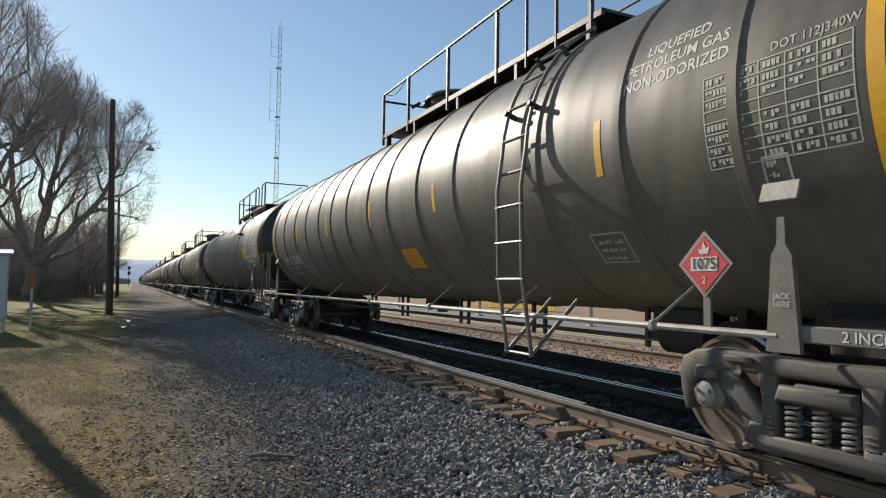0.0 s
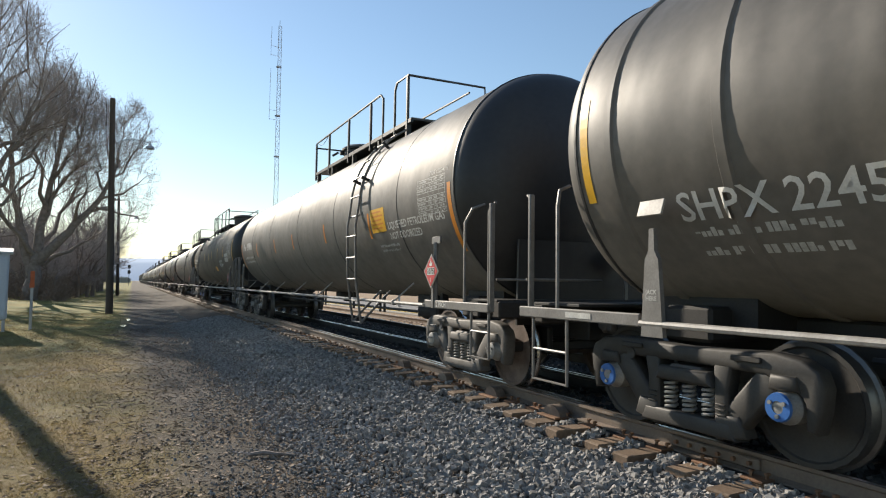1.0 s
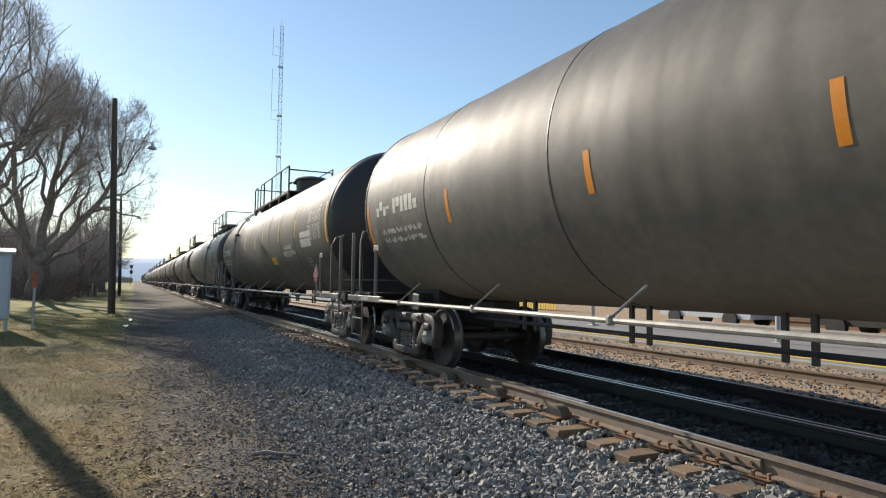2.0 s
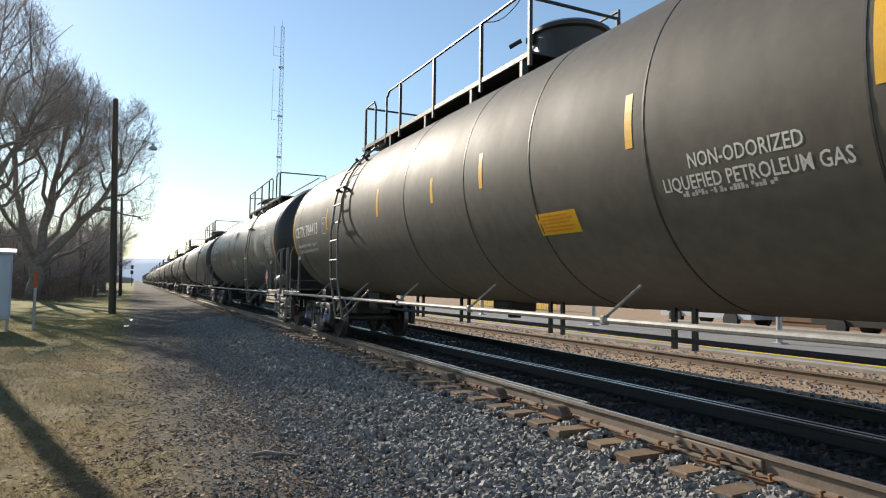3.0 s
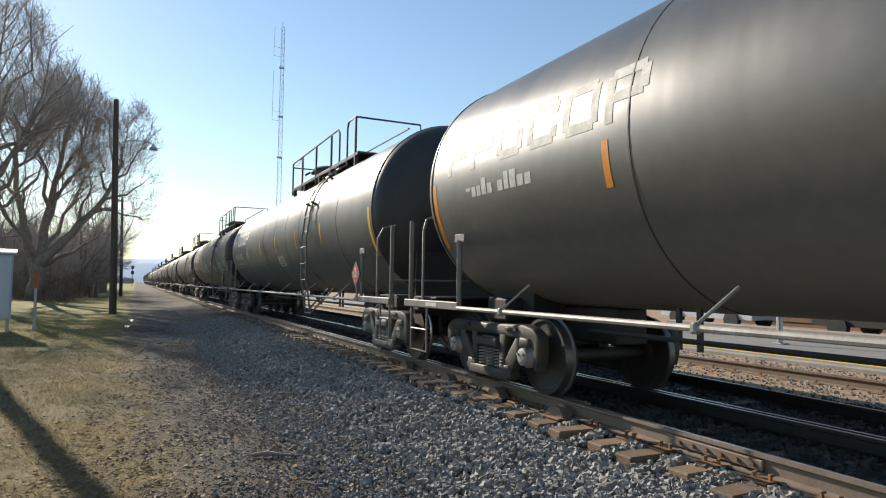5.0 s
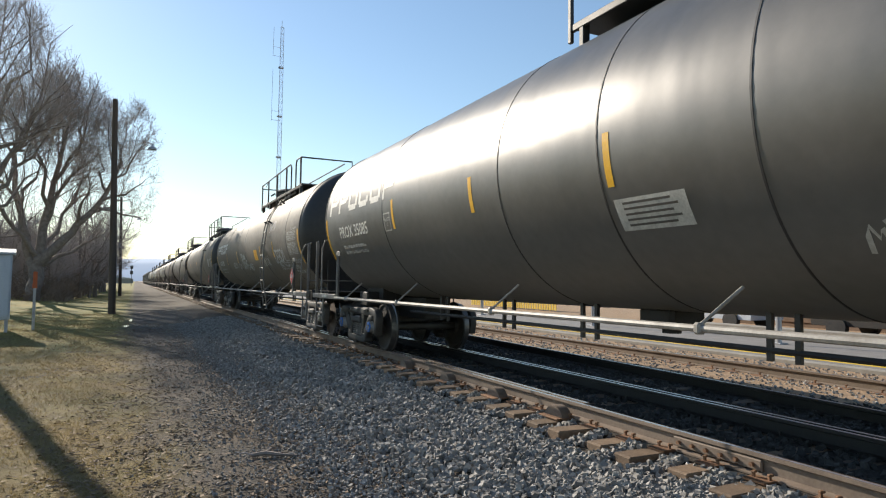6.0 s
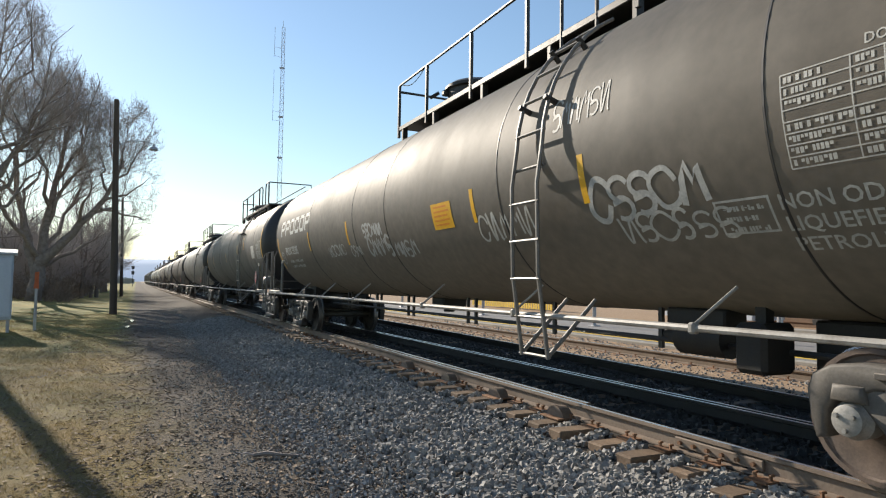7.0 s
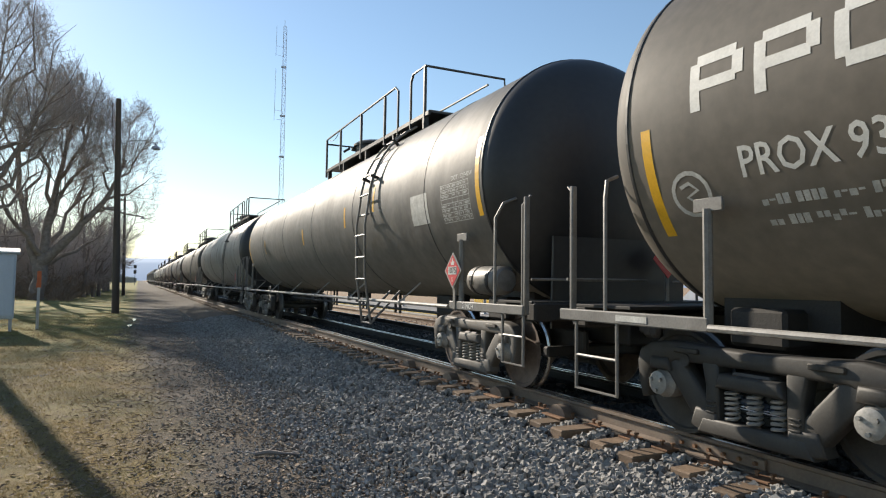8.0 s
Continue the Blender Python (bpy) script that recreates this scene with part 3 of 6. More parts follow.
# ---- tank cars ----
def truck_meshes():
    out = {}
    s = Shape()
    top = [(-1.13, 0.3), (-1.17, 0.46), (-1.19, 0.62), (-1.15, 0.73), (-1.02, 0.8), (-0.82, 0.83), (0, 0.8), (0.82, 0.83), (1.02, 0.8), (1.15, 0.73), (1.19, 0.62), (1.17, 0.46), (1.13, 0.3), (1.05, 0.32),
           (1.05, 0.5), (1.0, 0.58), (0.84, 0.61), (0.74, 0.66), (0, 0.67), (-0.74, 0.66), (-0.84, 0.61), (-1.0, 0.58), (-1.05, 0.5), (-1.05, 0.32)]
    s.cast(top, -1.09, -0.93, 0.025)
    for g in (-1, 1):
        s.cast([(g * 0.93, 0.66), (g * 0.68, 0.7), (g * 0.36, 0.34), (g * 0.34, 0.2), (g * 0.5, 0.16)], -1.075, -0.94, 0.03)
        s.cast([(g * 0.29, 0.18), (g * 0.43, 0.18), (g * 0.42, 0.5), (g * 0.46, 0.7), (g * 0.29, 0.7)], -1.085, -0.945, 0.02)
        s.cast([(g * 0.3, 0.1), (g * 0.58, 0.16), (g * 0.52, 0.32), (g * 0.3, 0.3)], -1.095, -0.925, 0.025)
        s.cast([(g * 0.78, 0.57), (g * 1.02, 0.57), (g * 1.0, 0.68), (g * 0.8, 0.68)], -1.12, -0.9, 0.03)
        s.box((-1.1, g * 0.6, 0.76), (0.03, 0.26, 0.045), 0.008)
        for z in (0.3, 0.34, 0.38):
            s.box((-1.09, g * 0.36, z), (0.02, 0.09, 0.014), 0.004)
    s.cast([(-0.5, 0.12), (0.5, 0.12), (0.44, 0.25), (-0.44, 0.25)], -1.1, -0.92, 0.02)
    s.cast([(-0.3, 0.5), (0.3, 0.5), (0.26, 0.62), (-0.26, 0.62)], -1.13, -0.9, 0.03)
    s.lathe([(-1.09, 0.001), (-1.1, 0.05), (-1.09, 0.055)], "x", 12, (0, 0.62, 0.68))
    out["side_frame"] = s.mesh("side_frame", TRUCKM, 42)
    out["dark_frame"] = s.mesh("side_frame", DARK_CAST, 42)
    pts = [(-1.03 + 0.05 * math.cos(a), 0.05 * math.sin(a), 0.255 + 0.235 * a / 37.7) for a in [37.7 * i / 50 for i in range(51)]]
    out["spring"] = Shape().path(pts, 0.013, 5).mesh("spring", SPRING, 60)
    s = Shape().box((0, 0, 0.57), (2.2, 0.36, 0.14), 0.03).box((0, 0, 0.66), (0.7, 0.5, 0.12), 0.03)
    out["bolster"] = s.mesh("bolster", TRUCKM, 30)
    s = Shape().lathe([(-0.92, 0), (-0.92, 0.13), (-1.05, 0.13), (-1.08, 0.105), (-1.13, 0.1), (-1.145, 0.06), (-1.145, 0)], "x", 18)
    for j in range(3):
        a = j * 2.094 + 0.5
        s.lathe([(-1.145, 0.0), (-1.145, 0.016), (-1.165, 0.016), (-1.165, 0)], "x", 6, (0, 0.062 * math.cos(a), 0.062 * math.sin(a)))
    out["bearing_cap"] = s.mesh("bearing_cap", SPRING, 35)
    s2 = Shape().lathe([(-1.146, 0.045), (-1.15, 0.045), (-1.15, 0.098), (-1.13, 0.104)], "x", 18)
    out["cap_ring"] = s2.mesh("cap_ring", BLUEC, 35)
    s = Shape()
    ks = []
    for g in (-1, 1):
        prof = [(g * 0.89, 0), (g * 0.89, 0.12), (g * 0.84, 0.14), (g * 0.80, 0.30), (g * 0.815, 0.40), (g * 0.83, 0.415), (g * 0.83, 0.45), (g * 0.73, 0.457), (g * 0.715, 0.484), (g * 0.69, 0.484), (g * 0.69, 0.41), (g * 0.73, 0.38), (g * 0.74, 0.16), (g * 0.69, 0.13), (g * 0.69, 0.085)]
        s.lathe(prof, "x", 26, ks=[0, 0, 0, 0, 0, 0, 1, 1, 0, 0, 0, 0, 0, 0])
    s.lathe([(-1.0, 0), (-1.0, 0.075), (1.0, 0.075), (1.0, 0)], "x", 14)
    out["wheelset"] = s.mesh("wheelset", [WHEELM, TREAD], 35)
    out["dark_wheelset"] = s.mesh("wheelset", [DARK_CAST, DARK_TREAD], 35)
    return out


TRUCK = truck_meshes()


def add_truck(car, y, blue, darker=False):
    for g in (0, 180):
        t = part("truck_side", TRUCK["dark_frame" if darker else "side_frame"], None, car, "darker cast steel truck side frame" if darker else "dusty cast steel truck side frame", m=pose(0, y, 0, 0, 0, g))
        for dy in (-0.2, 0.0, 0.2):
            part("spring", TRUCK["spring"], None, t, "worn coil spring", m=pose(0, dy, 0))
        for dy in (-0.89, 0.89):
            c = part("bearing_cap", TRUCK["bearing_cap"], None, t, "bolted roller bearing cap", m=pose(0, dy, 0.457))
            if blue:
                c.data = TRUCK["bearing_cap"]
                part("cap_ring", TRUCK["cap_ring"], None, t, "blue painted bearing ring", m=pose(0, dy, 0.457))
    part("bolster", TRUCK["bolster"], None, car, m=pose(0, y, 0))
    for dy in (-0.89, 0.89):
        part("wheelset", TRUCK["dark_wheelset" if darker else "wheelset"], None, car, "darker steel wheelset" if darker else "steel wheelset with polished treads", m=pose(0, y + dy, 0.457))


def tank_mesh(paint, far_head, trim):
    h, d = 8.8, 0.62
    prof, ks = [], []
    steps = 9
    for i in range(steps + 1):
        a = math.pi / 2 * i / steps
        prof.append((-h + trim - d * math.cos(a), max(1e-3, TANK_R * math.sin(a) ** 0.8)))
    # the -y head is near black, the far head keeps the shell colour
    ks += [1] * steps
    for y in (-8.0 + trim, -6, -3, 0, 3, 6, 8.2):
        prof.append((y, TANK_R))
    ks += [0] * 7
    prof.append((h, TANK_R))
    ks += [0]
    for i in range(steps - 1, -1, -1):
        a = math.pi / 2 * i / steps
        prof.append((h + d * math.cos(a), max(1e-3, TANK_R * math.sin(a) ** 0.8)))
    ks += [far_head] * steps
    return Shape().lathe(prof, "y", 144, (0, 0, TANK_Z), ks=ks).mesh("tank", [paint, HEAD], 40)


def arc(r, y, a0, a1, n):
    return [(-r * math.cos(radians(a0 + (a1 - a0) * i / n)), y, TANK_Z + r * math.sin(radians(a0 + (a1 - a0) * i / n))) for i in range(n + 1)]


def build_car(paint="grey", end=1, seams=(-7.1, -3.7, -0.5, 2.8, 6.0), ribs=False, blue=False, post="plain", reservoir=False, trim=0.0, truck=(8.1, 8.1), jack=-8.15, sign=-8.1, ladder=-4.5, mark="", shift=-0.4, dome_y=None, jack_far=7.9, stays=(-6.3, -3.7, -1.15, 1.5, 4.2, 6.9), label=""):
    """A pressure tank car; +y is its far end, -x the side towards the camera. end: 1 has the ladder towards -y."""
    car = empty("tank_car", label, "tank car", "cars of the train")
    part("tank", tank_mesh(TANK[paint], 0, trim), None, car, "long cylindrical tank shell with dished ends")
    for y in seams:
        if ribs:
            s = Shape().lathe([(y - 0.06, TANK_R), (y - 0.04, TANK_R + 0.022), (y + 0.04, TANK_R + 0.022), (y + 0.06, TANK_R)], "y", 64, (0, 0, TANK_Z))
            part("jacket_rib", s, TANK[paint], car, "raised jacket rib", 40)
        else:
            s = Shape().lathe([(y - 0.012, TANK_R), (y - 0.008, TANK_R + 0.006), (y + 0.008, TANK_R + 0.006), (y + 0.012, TANK_R)], "y", 64, (0, 0, TANK_Z))
            part("jacket_seam", s, HEAD, car, "dark jacket seam")
    for y in (-8.8 + trim, 8.8):
        s = Shape().lathe([(y - 0.02, TANK_R), (y - 0.012, TANK_R + 0.012), (y + 0.012, TANK_R + 0.012), (y + 0.02, TANK_R)], "y", 64, (0, 0, TANK_Z))
        part("end_rim", s, HEAD, car)
    # walkway on top, with its rails
    e, h = end, shift
    walk_top = part("walkway", Shape().box((-0.42, (-1.57 + h) * e, 4.31), (0.62, 6.75, 0.03)).box((-0.73, (-1.57 + h) * e, 4.29), (0.05, 6.75, 0.09), 0.01).box((-0.11, (-1.57 + h) * e, 4.29), (0.05, 6.75, 0.09), 0.01)
                    .box((0.5, (-1.57 + h) * e, 4.31), (0.5, 6.75, 0.03)), RAILM, car, "dark steel grating walkway")
    slats = Shape()
    for i in range(34):
        slats.box((-0.42, (-4.9 + 0.2 * i + h) * e, 4.335), (0.6, 0.03, 0.025))
    part("grating", slats, LADM, walk_top)
    for y in (-4.7, -3.2, -1.5, 0.2, 1.6):
        part("bracket", Shape().box((-0.7, (y + h) * e, 4.16), (0.1, 0.08, 0.28), 0.01), RAILM, walk_top)
    z0, z1 = 4.12, 5.15
    rx = -0.74
    for y in (1.8, 0.5, -1.15, -2.7):
        part("rail_post", Shape().box((rx, (y + h) * e, (z0 + z1) / 2 + 0.0), (0.05, 0.06, z1 - z0), 0.008), RAILM, car, "black upright of the top railing")
    part("rail_bar", Shape().path([(rx, (1.8 + h) * e, z0 + 0.2), (rx, (1.8 + h) * e, z1 - 0.06), (rx, (1.75 + h) * e, z1), (rx, (-3.3 + h) * e, z1 + 0.03), (rx, (-3.45 + h) * e, z1 - 0.08), (rx, (-3.45 + h) * e, z0)], 0.024, 6), RAILM, car, "black pipe of the top railing", 40)
    part("rail_bar", Shape().path([(rx, (1.8 + h) * e, z1 - 0.12), (0.7, (1.8 + h) * e, z1 - 0.12), (0.7, (1.8 + h) * e, z0)], 0.024, 6), RAILM, car, "", 40)
    part("rail_bar", Shape().path([(rx, (-4.1 + h) * e, z0), (rx, (-4.1 + h) * e, z1 - 0.1), (rx, (-4.2 + h) * e, z1 + 0.03), (rx, (-4.75 + h) * e, z1 + 0.03), (0.9, (-4.75 + h) * e, z1 + 0.03), (0.95, (-4.75 + h) * e, z0)], 0.024, 6), RAILM, car, "black gate rail across the walkway", 40)
    part("rail_post", Shape().box((rx, (-4.75 + h) * e, (z0 + z1) / 2), (0.05, 0.06, z1 - z0), 0.008), RAILM, car)
    part("rail_bar", Shape().path([(0.74, (1.8 + h) * e, z0), (0.74, (1.8 + h) * e, z1), (0.74, (-4.4 + h) * e, z1)], 0.024, 6), RAILM, car, "", 40)
    part("chain", Shape().path([(rx, (1.75 - 1.2 * i / 8 + h) * e, z1 + 0.02 - 0.16 * math.sin(math.pi * i / 8)) for i in range(9)], 0.008, 4), RAILM, car)
    # valve housing
    dy = (0.2 + h) * e if dome_y is None else dome_y
    dome = part("valve_housing", Shape().lathe([(4.2, 0.52), (4.7, 0.52), (4.72, 0.57), (4.77, 0.57), (4.83, 0.48), (4.88, 0.2), (4.88, 0.001)], "z", 28, (0.1, dy, 0)), HEAD, car, "dark round valve housing", 40)
    part("hasp", Shape().box((-0.42, dy + 0.15, 4.66), (0.16, 0.12, 0.1), 0.02).path([(-0.5, dy + 0.3, 4.7), (-0.62, dy + 0.42, 4.62)], 0.03, 6), RAILM, dome)
    # ladder down the side
    yl, w = ladder * e, 0.23
    lad = part("ladder", Shape().box((0, 0, -5), (0.01, 0.01, 0.01)), LADM, car, "worn grey side ladder")
    lad.data = Shape().path([(-1.60, yl - w, 0.58), (-1.72, yl - w, 1.4), (-1.74, yl - w, 2.3)] + arc(TANK_R + 0.095, yl - w, 2, 62, 8), 0.022, 6) \
        .path([(-1.60, yl + w, 0.58), (-1.72, yl + w, 1.4), (-1.74, yl + w, 2.3)] + arc(TANK_R + 0.095, yl + w, 2, 62, 8), 0.022, 6).mesh("ladder", LADM, 40)
    rung = [(-1.60, 0.6), (-1.66, 0.98), (-1.72, 1.36), (-1.735, 1.74), (-1.74, 2.12)] + [(-(TANK_R + 0.095) * math.cos(radians(a)), TANK_Z + (TANK_R + 0.095) * math.sin(radians(a))) for a in (-5, 7, 20, 32, 45, 57)]
    for x, z in rung:
        part("rung", Shape().path([(x, yl - w - 0.03, z), (x, yl + w + 0.03, z)], 0.017, 6), LADM, lad)
    for g in (-1, 1):
        for a in (18, 44):
            ca, sa = math.cos(radians(a)), math.sin(radians(a))
            part("standoff", Shape().path([(-(TANK_R - 0.01) * ca, yl + g * w, TANK_Z + (TANK_R - 0.01) * sa), (-(TANK_R + 0.15) * ca, yl + g * w, TANK_Z + (TANK_R + 0.15) * sa)], 0.03, 6), RAILM, lad)
        part("foot_brace", Shape().path([(-1.58, yl + g * w, 0.62), (-1.1, yl + g * w - 0.1, 1.16)], 0.022, 6), LADM, lad)
    # side pipes with their stays
    for sx in (-1, 1):
        pipe = part("side_pipe", Shape().path([(sx * 1.6, -7.96 + trim, 1.0), (sx * 1.6, 7.96, 1.0)], 0.027, 8), PIPEM, car, "pale dusty pipe along the side", 40)
        for y in [q - 0.3 for q in stays]:
            part("stay", Shape().path([(sx * 1.6, y + 0.3, 1.02), (sx * 1.34, y + 0.14, 1.3)], 0.014, 6), PIPEM, pipe)
            part("clamp", Shape().box((sx * 1.6, y + 0.3, 1.0), (0.08, 0.06, 0.085), 0.015), PIPEM, pipe)
    # ends
    for g in (-1, 1):
        o = trim if g < 0 else 0.0
        sill = part("stub_sill", Shape().box((0, g * 8.2 + o, 0.83), (0.46, 3.2, 0.42), 0.02).box((0, g * 8.1 + o, 0.98), (1.9, 0.5, 0.3), 0.03).box((0, g * 9.62 + o, 1.0), (2.9, 0.22, 0.2), 0.02), UNDER, car, "sooty steel end sill")
        part("saddle", Shape().slab([(g * 7.6 + o, 0.9), (g * 8.6 + o, 0.9), (g * 8.6 + o, 1.6), (g * 7.6 + o, 1.6)], -0.7, 0.7), UNDER, sill)
        # added plate: keeps the gap between cars as dark as its shade
        if g < 0:
            part("shade_shield", Shape().cast([(-9.4 + o, 0.8), (-9.36 + o, 0.8), (-9.4 + o, 1.85), (-9.44 + o, 1.85)], -1.0, 1.0, 0.004), HEAD, sill, "added black shield standing in for shade before the lower tank head")
        part("brake_beam", Shape().box((0, g * 9.2 + o, 0.52), (1.9, 0.1, 0.12), 0.02).box((-0.5, g * 9.05 + o, 0.6), (0.08, 0.7, 0.34), 0.02).box((0.5, g * 9.05 + o, 0.6), (0.08, 0.7, 0.34), 0.02), UNDER, sill)
        part("end_deck", Shape().box((0, g * 9.3 + o, 1.1), (2.9, 0.75, 0.03), 0.005), UNDER, sill)
        cp = part("coupler", Shape().box((0, g * 9.72 + o, 0.86), (0.16, 0.42, 0.2), 0.03).box((0.06, g * 9.93 + o, 0.86), (0.28, 0.2, 0.28), 0.06).box((-0.12, g * 10.0 + o, 0.86), (0.1, 0.16, 0.26), 0.04), TRUCKM, car, "cast steel coupler", 40)
        part("air_hose", Shape().path([(0.3, g * 9.6 + o, 0.8), (0.28, g * 9.8 + o, 0.6), (0.1, g * 9.98 + o, 0.5), (0, g * 10.02 + o, 0.52)], 0.025, 6), UNDER, cp)
        for sx in (-1, 1):
            bar = part("side_sill", Shape().box((sx * 1.57, g * 8.85 + o, 1.02), (0.06, 1.75, 0.105), 0.01), SILLM, car, "pale side sill bar")
            if sx < 0 and g < 0:
                part("lettering", TEXT_INCH, None, bar, "white stencilled 2 INCH", m=pose(-1.603, -8.5 + o, 1.02, 0, 0, -90))
            else:
                part("bar_mark", Shape().box((sx * 1.602, g * 8.75 + o, 1.02), (0.006, 0.36, 0.05)), FAINT, bar)
            n0, n1, foot = (9.28, 9.7, 0.44) if g < 0 else (8.95, 9.5, 0.36)
            s = Shape().path([(sx * 1.57, g * n0 + o, 0.98), (sx * 1.57, g * n0 + o, foot), (sx * 1.57, g * n1 + o, foot), (sx * 1.57, g * n1 + o, 0.98)], 0.017, 6)
            s.path([(sx * 1.57, g * n0 + o, foot + 0.3), (sx * 1.57, g * n1 + o, foot + 0.3)], 0.015, 6)
            part("sill_step", s, LADM, car, "grey sill step", 40)
            s = Shape().path([(sx * 1.57, g * 9.1 + o, 1.05), (sx * 1.57, g * 9.1 + o, 2.05), (sx * 1.5, g * 9.16 + o, 2.22), (sx * 1.35, g * 9.2 + o, 2.28)], 0.018, 6)
            part("grab_iron", s, LADM, car, "grey bent grab iron", 40)
            s = Shape().box((sx * 1.55, g * (9.72 if g < 0 else 9.58) + o, 1.6), (0.06, 0.045, 1.25), 0.01).path([(sx * 1.52, g * 9.6 + o, 0.95), (sx * 1.52, g * 9.6 + o, 2.15), (sx * 1.5, g * 9.72 + o, 2.24)], 0.016, 6)
            part("end_post", s, LADM, car, "grey end handhold post", 40)
            part("cross_grab", Shape().path([(sx * 0.5, g * 9.74 + o, 1.35), (sx * 1.5, g * 9.74 + o, 1.35)], 0.016, 6), LADM, car)
        # the far-end truck takes the darker steel
        add_truck(car, -truck[0] if g < 0 else truck[1], blue and g > 0, g > 0)
    if mark:
        me = text_mesh("head_lettering", mark, 0.19, WHITE)
        for v in me.vertices:
            x, z = v.co.x + 0.62 - 0.055 * (len(mark) - 4), v.co.z + 0.62
            rr = min(0.99, math.hypot(x, z) / TANK_R)
            v.co = (x, -8.8 + trim - 0.62 * math.sqrt(1 - rr ** 2.5) - 0.006, TANK_Z + z)
        part("head_lettering", me, None, car, "white lettering on the tank head")
    if mark or sign != -8.1 or blue:
        me = bpy.data.meshes.new("head_print")
        vs, fs, rnd = [], [], random.Random(len(mark))
        for k in range(5):
            x0, zz = 0.38, 0.46 - 0.085 * k
            for _ in range(3):
                w = rnd.uniform(0.06, 0.14)
                fs.append(tuple(range(len(vs), len(vs) + 4)))
                for x, z in rect(x0, zz, x0 + w, zz + 0.032):
                    rr = min(0.99, math.hypot(x, z) / TANK_R)
                    vs.append((x, -8.8 + trim - 0.62 * math.sqrt(1 - rr ** 2.5) - 0.008, TANK_Z + z))
                x0 += w + 0.035
        me.from_pydata(vs, [], fs)
        me.materials.append(FAINT)
        part("head_print", me, None, car, "small unreadable print on the tank head")
    # things under the belly
    part("bottom_fitting", Shape().box((0, 0.6, 0.98), (0.5, 0.5, 0.2), 0.04).lathe([(0.8, 0.001), (0.8, 0.1), (1.1, 0.1)], "z", 16, (0, 0.6, 0)), UNDER, car, "sooty bottom valve box")
    part("brake_cylinder", Shape().lathe([(-0.3, 0.001), (-0.3, 0.17), (0.25, 0.17), (0.3, 0.1), (0.5, 0.04), (0.5, 0.001)], "y", 18, (-0.35, -5.6 * e, 0.82)).box((-0.35, -5.6 * e, 1.02), (0.3, 0.7, 0.16), 0.02), UNDER, car, "sooty brake cylinder", 40)
    part("control_valve", Shape().box((-0.5, -6.35 * e, 0.8), (0.4, 0.3, 0.42), 0.04).box((-0.5, -6.35 * e, 1.08), (0.1, 0.1, 0.2)), UNDER, car)
    rod = part("brake_pipe", Shape().path([(-0.38, -6.9, 0.77), (-0.38, 6.9, 0.77)], 0.03, 6), RAILM, car, "dark brake pipe under the belly")
    for y in (-5.2, -3.1, -1.0, 1.5, 3.3, 5.4):
        for dy in (-0.13, 0.13):
            part("hanger", Shape().box((-0.38, y + dy, 0.93), (0.04, 0.05, 0.5)), RAILM, rod)
    if reservoir:
        r = part("air_reservoir", Shape().lathe([(-0.41, 0.001), (-0.38, 0.13), (-0.31, 0.18), (0.31, 0.18), (0.38, 0.13), (0.41, 0.001)], "y", 20, (-1.25, -8.45, 1.34)), LADM, car, "dusty round-ended air reservoir", 40)
        for dy in (-0.2, 0.2):
            part("strap", Shape().lathe([(dy - 0.03, 0.183), (dy - 0.03, 0.19), (dy + 0.03, 0.19), (dy + 0.03, 0.183)], "y", 20, (-1.25, -8.45, 1.34)), RAILM, r)
    # placards and their posts
    for g in (-1, 1):
        y = jack if g < 0 else jack_far
        if post == "plate":
            j = part("jack_plate", Shape().slab([(y - 0.115, 0.9), (y + 0.115, 0.9), (y + 0.07, 1.5), (y + 0.03, 1.57), (y + 0.025, 1.74), (y - 0.025, 1.74), (y - 0.03, 1.57), (y - 0.07, 1.5)], -1.62, -1.58), LADM, car, "grey tapered jacking plate")
            part("lettering", text_mesh("lettering", "JACK\nHERE", 0.05, FAINT), None, j, "white stencilled words", m=pose(-1.625, y, 1.22, 0, 0, -90))
            part("flap", Shape().box((-1.62, y, 1.9), (0.02, 0.26, 0.13), 0.004, Euler((0, radians(18), 0)).to_matrix()), PIPEM, car, "pale tilted flap")
        else:
            part("jack_post", Shape().path([(-1.56, y + 0.1 * g, 1.0), (-1.56, y + 0.1 * g, 1.85)], 0.035, 8).box((-1.55, y + 0.1 * g, 1.88), (0.03, 0.26, 0.1), 0.005), LADM, car, "grey post with a small board", 40)
        if g < 0:
            add_placard(car, sign, 1.46)
    # the placard on the end towards the camera
    ep = part("end_placard", Shape().add([(0.5 + a, -9.66 + trim, 1.62 + b) for a, b in diamond(0.23)] + [(0.5 + a, -9.65 + trim, 1.62 + b) for a, b in diamond(0.23)], [(0, 1, 2, 3), (7, 6, 5, 4), (0, 4, 5, 1), (1, 5, 6, 2), (2, 6, 7, 3), (3, 7, 4, 0)]), RED, car, "red hazard placard on the car end")
    part("white_strip", Shape().box((0.5, -9.664 + trim, 1.62), (0.22, 0.003, 0.09)), WHITE, ep)
    part("stem", Shape().box((0.5, -9.64 + trim, 1.3), (0.05, 0.02, 0.5)), LADM, ep)
    return car


def diamond(r):
    return [(r, 0), (0, r), (-r, 0), (0, -r)]


